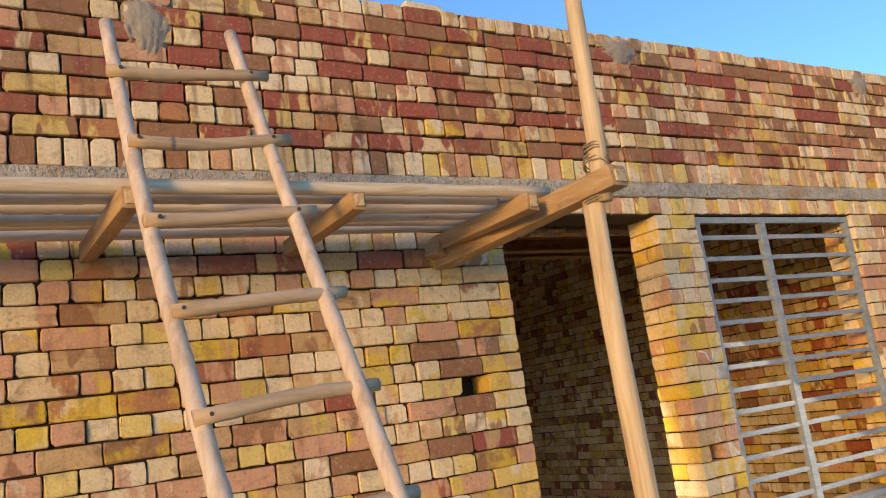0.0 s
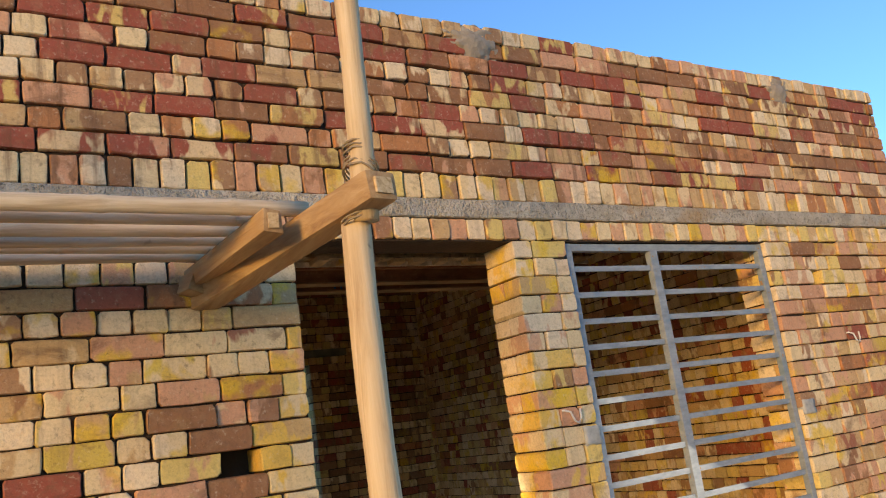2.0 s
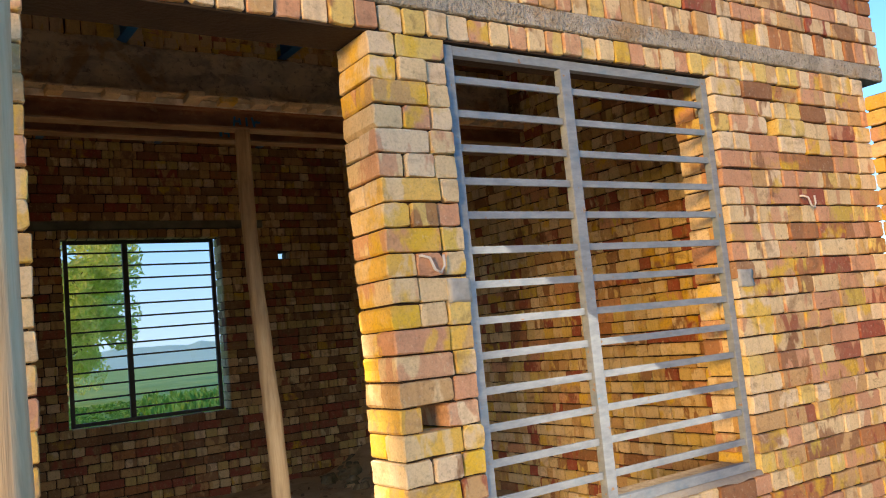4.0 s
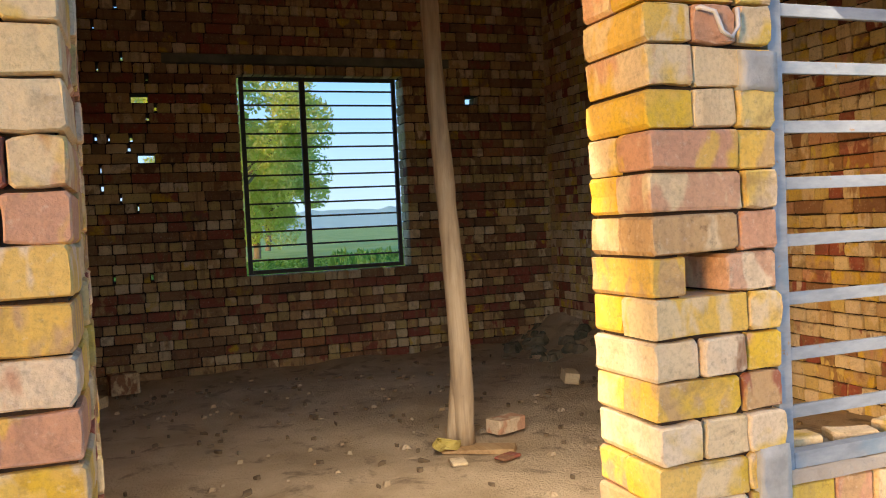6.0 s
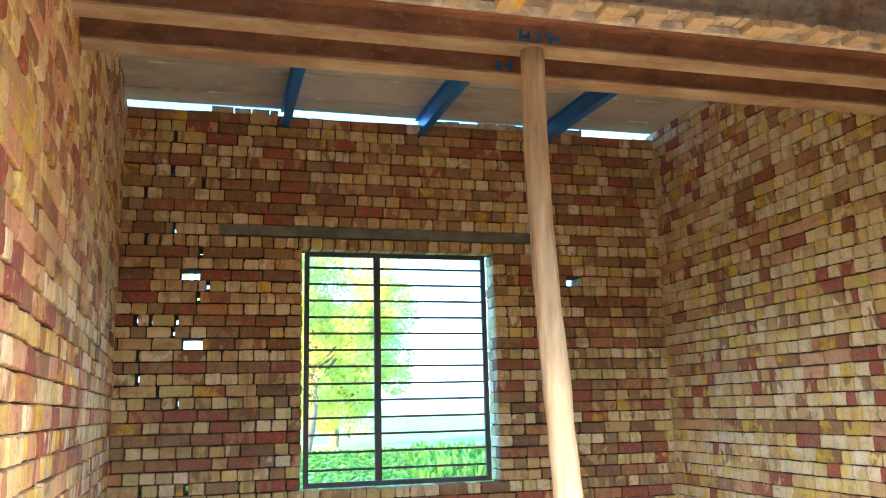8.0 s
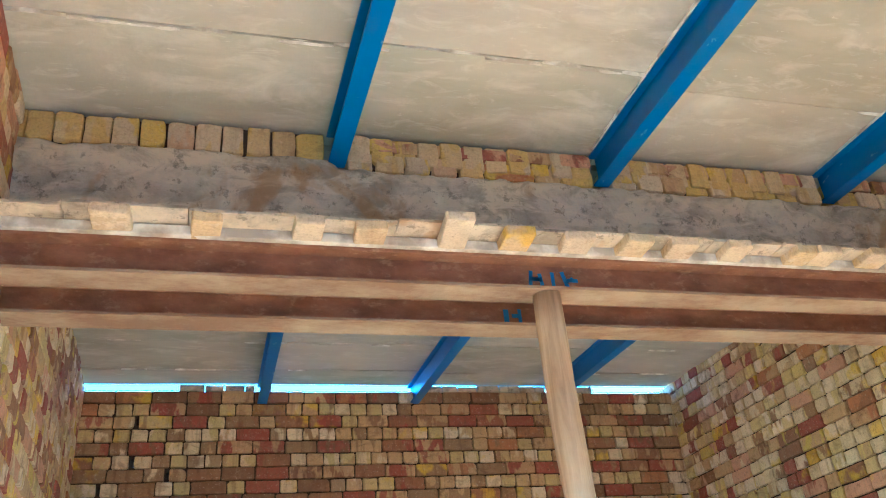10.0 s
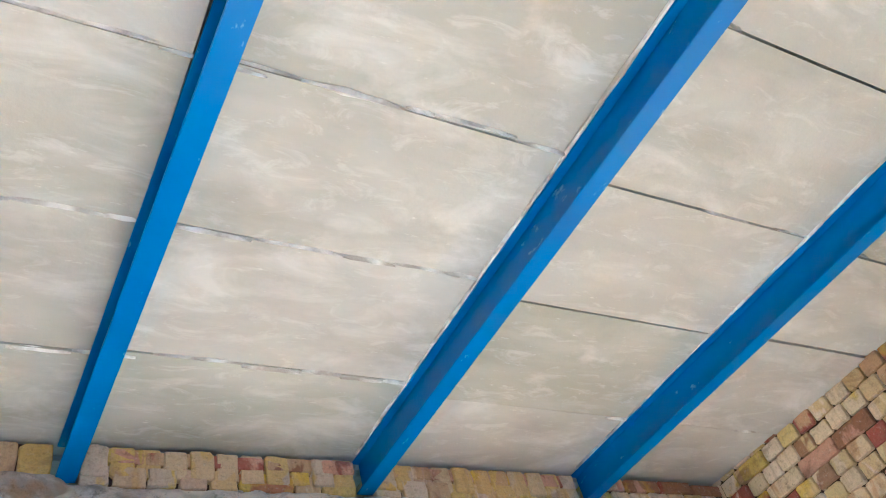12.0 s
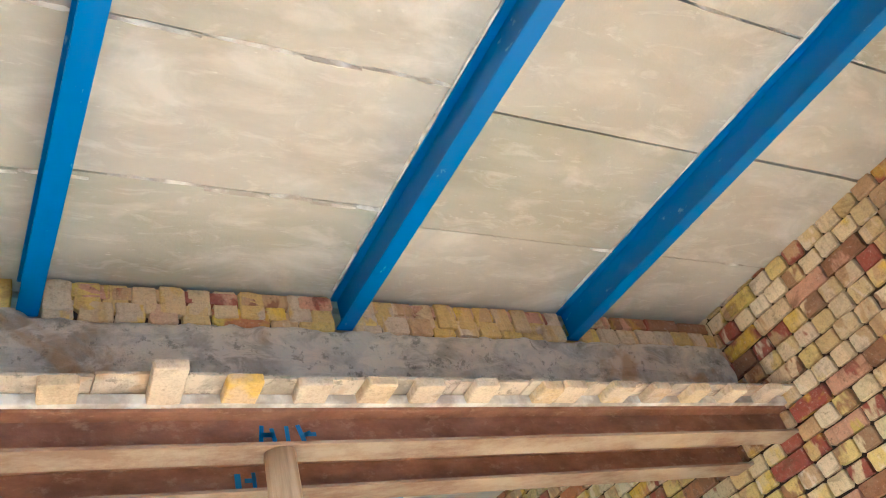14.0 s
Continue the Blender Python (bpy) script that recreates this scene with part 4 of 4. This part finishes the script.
timber("putlog", (-1.245, 0.06, 1.905), (-1.045, -0.86, 1.992), 0.085, 0.075, "thick squared timber putlog set in the wall", "putlog", group="putlogs under the platform", bevel=0.014)
for tail, end in (((-1.262, 0.03, 1.970), (-1.238, -0.640, 1.968)), ((-1.862, 0.03, 1.970), (-1.872, -0.640, 1.966)), ((-2.540, 0.03, 1.970), (-2.512, -0.640, 1.968))):
    timber("putlog", tail, end, 0.05, 0.06, "short sawn timber under the bamboo poles", "putlog", group="putlogs under the platform")
for i, y in enumerate((-0.575, -0.483, -0.380, -0.292, -0.200, -0.113)):
    r = (0.021, 0.018, 0.019, 0.017, 0.018, 0.017)[i]
    b = part("bamboo_pole", pole((-4.7, y + 0.015, 1.999 + r), (-1.12 - 0.03 * (i % 3) - 0.012 * i, y, 1.999 + r), r * 1.05, r * 0.95, 30, 0.006, 0.025, 60 + i, nodes=11), M_BAMBOO)
    tagged(smooth(b), "dry grey-brown bamboo pole of the scaffold platform", "bamboo pole", "poles of the platform")

tagged(part("wedge", turned(box(-0.03, 0.03, -0.05, 0.05, -0.03, 0.03, 0.006, 0.005), pose(-1.275, -0.03, 1.945, 0, 20, 8)), M_TIMBER), "small wooden wedge jammed beside the putlog", "wedge")

# ---- ladder ----
ladder = tagged(new("ladder"), "bamboo ladder with nailed rungs leaning on the scaffold", "ladder")


def on_ladder(x, z):
    return (x, -0.445 - 0.477 * (2.427 - z), z)


smooth(part("rail", pole(on_ladder(-2.370, GROUND), on_ladder(-2.500, 2.590), 0.026, 0.020, 24, 0.015, 0.03, 71, nodes=9), M_LADDER, ladder))
smooth(part("rail", pole(on_ladder(-2.050, GROUND), on_ladder(-2.125, 2.600), 0.024, 0.020, 24, 0.018, 0.03, 75, nodes=9), M_LADDER, ladder))
for i in range(10):
    z = 2.410 - 0.2485 * i
    left, right = -2.492 + 0.052 * (2.410 - z), -2.116 + 0.027 * (2.410 - z)
    if z < 0.1:
        continue
    a, b = Vector(on_ladder(left - 0.035 + 0.01 * (i % 2), z - 0.015)), Vector(on_ladder(right + 0.055, z + 0.014))
    off = Vector((0, -0.041, -0.019))
    rung = smooth(part("rung", pole(a + off, b + off, 0.0185, 0.0165, 8, 0.006, 0.04, 80 + i, nodes=2), M_RUNG, ladder))
    for x, dz in ((left, -0.013), (right, 0.010)):
        p = Vector(on_ladder(x, z + dz)) + off + Vector((0, -0.016, 0.004))
        if i == 3 and x == right:
            q = (a + off) + (b - a) * 0.925
            d = (b - a).normalized() * 0.005
            smooth(part("tape", tube([q - d, q + d], [0.0182, 0.0182], 16), M_TAPE, rung, "light blue tape wound round the rung"))
        part("nail", tube([p, p + Vector((0, -0.005, 0.0))], [0.006, 0.005], 8), M_DARK, rung, "dark nail head")

# ---- prop and clutter in the room ----
prop = tagged(new("timber_prop"), "weathered wooden prop standing under the girder", "prop")
smooth(part("pole", pole((0.56, 2.44, 0.03), (0.505, 2.485, GB - 0.002), 0.051, 0.041, 26, 0.018, 0.07, 92, sides=16), M_PROP, prop))
smooth(part("splint", pole((0.50, 2.455, 0.02), (0.545, 2.425, 0.75), 0.034, 0.014, 10, 0.004, 0.08, 93), M_PROP, prop, "shorter pole set against the prop"))
coil("cord", (0.47, 2.41, 0.045), (0.25, 0.15, 1), 0.062, 0.0034, 9, 0.005, M_CORD, prop, 5, 0.8)
coil("cord", (0.42, 2.39, 0.055), (0.7, -0.5, 1), 0.045, 0.0034, 6, 0.006, M_CORD, prop, 6, 0.6)
tagged(part("base_board", turned(box(-0.06, 0.06, -0.17, 0.17, 0, 0.022, 0.004, 0.004), pose(0.60, 2.36, 0.005, 0, 0, 62)), M_TIMBER), "flat board under the prop foot", "board")
loose_brick(0.78, 2.52, 0.015, 22, label="pinkish cream loose brick lying on the earth floor", material=M_HEAD)
loose_brick(1.70, 3.35, 0.02, 70, 0.19, 0.09, 0.07, "loose brick lying near the side wall", M_HEAD, 8)
loose_brick(2.0, 3.5, 0.03, 10, label="reddish loose brick lying near the side wall")
loose_brick(1.95, 3.05, 0.02, 35, 0.11, 0.09, 0.07, "broken brick half on the earth floor")
loose_brick(-1.05, 4.65, 0.03, 15, 0.19, 0.1, 0.14, "pair of bricks piled in the room corner")
loose_brick(-1.12, 4.3, 0.02, 60, 0.12, 0.09, 0.07, "pale broken brick near the side wall", M_HEAD)
loose_brick(0.46, 2.15, 0.012, 80, 0.10, 0.07, 0.015, "flat brick chip on the earth floor", M_HEAD)
loose_brick(0.62, 2.12, 0.012, 25, 0.12, 0.06, 0.014, "flat brick chip on the earth floor", M_STRETCH)
v, f = [], []
rnd = random.Random(77)
for _ in range(160):
    x, y = rnd.uniform(LEFT + 0.05, RIGHT - 0.1), rnd.uniform(0.4, 5.1)
    s = rnd.uniform(0.006, 0.022) * (1.6 if x > 1.7 and y > 3.6 else 1)
    at = len(v)
    heap = max(0, 1 - math.hypot((x - 2.6) / 0.55, (y - 4.95) / 0.8)) * 0.36
    for q in ((-1, -1, -0.6), (1, -0.8, -0.6), (0.9, 1, -0.6), (-1, 0.8, -0.6), (-0.5, -0.6, 0.7), (0.7, -0.4, 0.6), (0.4, 0.7, 0.8), (-0.6, 0.4, 0.6)):
        v.append((x + s * q[0] * rnd.uniform(0.7, 1.2), y + s * q[1] * rnd.uniform(0.7, 1.2), 0.008 + heap + s * q[2] * 0.7))
    f.extend(tuple(at + i for i in q) for q in ((3, 2, 1, 0), (4, 5, 6, 7), (0, 1, 5, 4), (1, 2, 6, 5), (2, 3, 7, 6), (3, 0, 4, 7)))
tagged(part("clods", (v, f), M_EARTH), "dry clods and crumbs of earth over the floor", "clods", kind="stuff")

# ---- outside, beyond the back window ----


def leaves(rnd, centres, size, count):
    v, f = [], []
    for cx, cy, cz, r in centres:
        for _ in range(count):
            d = Vector((rnd.gauss(0, 1), rnd.gauss(0, 1), rnd.gauss(0, 1)))
            d = d.normalized() * r * rnd.uniform(0.35, 1.0) ** 0.5
            c = Vector((cx, cy, cz)) + d
            a = Vector((rnd.uniform(-1, 1), rnd.uniform(-1, 1), rnd.uniform(-1, 1))).normalized()
            b = a.orthogonal().normalized()
            s = size * rnd.uniform(0.6, 1.4)
            at = len(v)
            v.extend([c - a * s, c + b * s * 0.45, c + a * s, c - b * s * 0.45])
            f.append((at, at + 1, at + 2, at + 3))
    return v, f


def tree(x, y, height, spread, seed):
    rnd = random.Random(seed)
    t = tagged(new("tree"), "sunlit yellow-green broadleaf tree at the field edge", "tree", "trees at the field edge")
    t.location = (x, y, GROUND)
    trunk_top = height * 0.45
    smooth(part("trunk", pole((0, 0, -0.1), (0.2, 0, trunk_top), 0.16, 0.09, 10, 0.08, 0.08, seed, sides=10), M_BARK, t))
    centres = []
    for i in range(9):
        w = 2 * math.pi * i / 9 + rnd.uniform(-0.3, 0.3)
        h0 = trunk_top * rnd.uniform(0.5, 1.0)
        reach = spread * rnd.uniform(0.45, 0.95)
        tip = Vector((math.cos(w) * reach, math.sin(w) * reach, h0 + height * rnd.uniform(0.12, 0.5)))
        smooth(part("limb", pole((0.1, 0, h0), tip, 0.06, 0.02, 8, 0.12, 0.08, seed + i, sides=7), M_BARK, t))
        for k in range(4):
            centres.append((*(tip + Vector((rnd.uniform(-0.9, 0.9), rnd.uniform(-0.9, 0.9), rnd.uniform(-0.7, 0.9)))), rnd.uniform(0.4, 0.85)))
    for k in range(34):
        centres.append((rnd.uniform(-0.5, 0.5) * spread, rnd.uniform(-0.5, 0.5) * spread, height * rnd.uniform(0.2, 0.97), rnd.uniform(0.5, 1.0)))
    part("crown", leaves(rnd, centres, 0.10, 420), M_LEAF, t)
    return t


tree(2.1, 27.0, 7.9, 4.4, 201)
tree(5.6, 42.0, 6.0, 2.6, 202)
tree(3.6, 31.5, 4.9, 1.9, 203)

v, f = [], []
rnd = random.Random(301)
for row in range(26):
    y = 13.0 + row * 0.55
    for k in range(60):
        x = -2.5 + k * 0.27 + rnd.uniform(-0.1, 0.1)
        tall = rnd.uniform(0.28, 0.55) if (x > 2.6 + 0.1 * row and row < 14) else rnd.uniform(0.06, 0.14)
        for _ in range(9):
            w = rnd.uniform(0, 6.28)
            out = rnd.uniform(0.08, 0.22)
            h = tall * rnd.uniform(0.6, 1.1)
            wd = rnd.uniform(0.02, 0.045)
            at = len(v)
            c, s = math.cos(w), math.sin(w)
            v.extend([(x - s * wd, y + c * wd, GROUND), (x + s * wd, y - c * wd, GROUND), (x + c * out * 0.6 + s * wd, y + s * out * 0.6 - c * wd, GROUND + h), (x + c * out, y + s * out, GROUND + h * 0.85), (x + c * out * 0.6 - s * wd, y + s * out * 0.6 + c * wd, GROUND + h)])
            f.append((at, at + 1, at + 2, at + 3, at + 4))
tagged(part("crops", (v, f), M_CROP), "rows of green crops in the field", "crops", kind="stuff")
v, f = [], []
n = 160
for i in range(n + 1):
    x = -220 + 440 * i / n
    h = 4.6 + 0.7 * noise.noise(Vector((x * 0.05, 0, 0))) + 1.0 * noise.noise(Vector((x * 0.25, 0, 4)))
    v.extend([(x, 190, GROUND), (x, 192, GROUND + h), (x, 200, GROUND)])
for i in range(n):
    a = i * 3
    f.extend([(a, a + 3, a + 4, a + 1), (a + 1, a + 4, a + 5, a + 2)])
tagged(part("backdrop", (v, f), M_WOODS), "far line of trees with haze painted into its blue", "backdrop", kind="structure")

m = Mat("low_hazy_sky", 1.0)
up = m.n("ShaderNodeSeparateXYZ", Vector=m.geo.outputs["Position"]).outputs[2]
tone = m.mix(m.band(up, 0.0, 75.0), (0.17, 0.27, 0.39), (0.085, 0.22, 0.42))
glow = m.n("ShaderNodeEmission", Color=tone, Strength=1.0)
m.t.links.new(glow.outputs[0], m.t.nodes["Material Output"].inputs[0])
far_sky = part("backdrop", ([(-230, 420, GROUND), (250, 420, GROUND), (250, 422, 84), (-230, 422, 84)], [(0, 1, 2, 3)]), m.m)
tagged(far_sky, "pale blue hazy sky low over the far fields", "backdrop", kind="structure")

# broken lumps on the earth heap and dark flakes trodden into the floor
m = Mat("mossy_rubble", 0.95, bump=0.7)
M_RUBBLE = m.done(m.mix(m.band(m.noise(9.0, 4.0), 0.4, 0.6), (0.10, 0.10, 0.065), (0.24, 0.20, 0.13)), m.noise(40.0, 5.0), 0.012)
m = Mat("dry_leaf_flake", 0.9)
M_FLAKE = m.done(m.mix(m.noise(30.0), (0.10, 0.065, 0.035), (0.24, 0.17, 0.10)))
rnd = random.Random(77)
v, f = [], []
for n in range(34):
    x, y = rnd.uniform(1.95, 2.5), rnd.uniform(4.25, 5.2)
    k = max(0, 1 - math.hypot((x - 2.6) / 0.55, (y - 4.95) / 0.8))
    base, size = 0.25 * k, rnd.uniform(0.03, 0.085)
    at = len(v)
    for lay_no, (r, h) in enumerate(((0.8, -0.5), (1.0, 0.1), (0.55, 0.8))):
        for q in range(7):
            w = 6.283 * q / 7 + lay_no * 0.3
            g = size * r * rnd.uniform(0.7, 1.2)
            v.append((x + g * math.cos(w), y + g * math.sin(w), base + size * h * rnd.uniform(0.8, 1.1)))
    for a in (0, 7):
        for q in range(7):
            f.append((at + a + q, at + a + (q + 1) % 7, at + a + 7 + (q + 1) % 7, at + a + 7 + q))
    f.append(tuple(at + 14 + q for q in range(7)))
tagged(part("rubble", (v, f), M_RUBBLE), "dark broken lumps of earth and mortar heaped in the corner", "rubble", kind="stuff")
v, f = [], []
for n in range(190):
    x, y = rnd.uniform(-1.1, 2.4), rnd.uniform(0.7, 5.1)
    z = 0.02 * noise.noise(Vector((x * 1.7, y * 1.7, 0))) + 0.012 * noise.noise(Vector((x * 6, y * 6, 3))) + 0.012
    if x > 1.9 and y > 4.0:
        continue
    a, b, w = rnd.uniform(0.01, 0.045) * rnd.uniform(0.5, 1), rnd.uniform(0.005, 0.016), rnd.uniform(0, 3.14)
    at = len(v)
    for q in range(6):
        p, o = a * math.cos(q * 1.047) * rnd.uniform(0.7, 1.2), b * math.sin(q * 1.047) * rnd.uniform(0.7, 1.2)
        for dz in (-0.012, 0.0):
            v.append((x + p * math.cos(w) - o * math.sin(w), y + p * math.sin(w) + o * math.cos(w), z + dz + (rnd.uniform(0, 0.006) if dz == 0 else 0)))
    f.append(tuple(at + 2 * q + 1 for q in range(6)))
    for q in range(6):
        r = (q + 1) % 6
        f.append((at + 2 * q, at + 2 * r, at + 2 * r + 1, at + 2 * q + 1))
tagged(part("leaf_litter", (v, f), M_FLAKE), "dark dry leaves and flakes trodden into the earth floor", "litter", kind="stuff")

# ---- bricks near the walk, each a piece of its own ----
for wall, place, w, h, dep, k, r in LATER:
    rnd = random.Random(int(r * 1e6))
    b = new("brick", shared_brick(w, h, dep, k, rnd))
    b.parent = wall
    b.matrix_basis = place
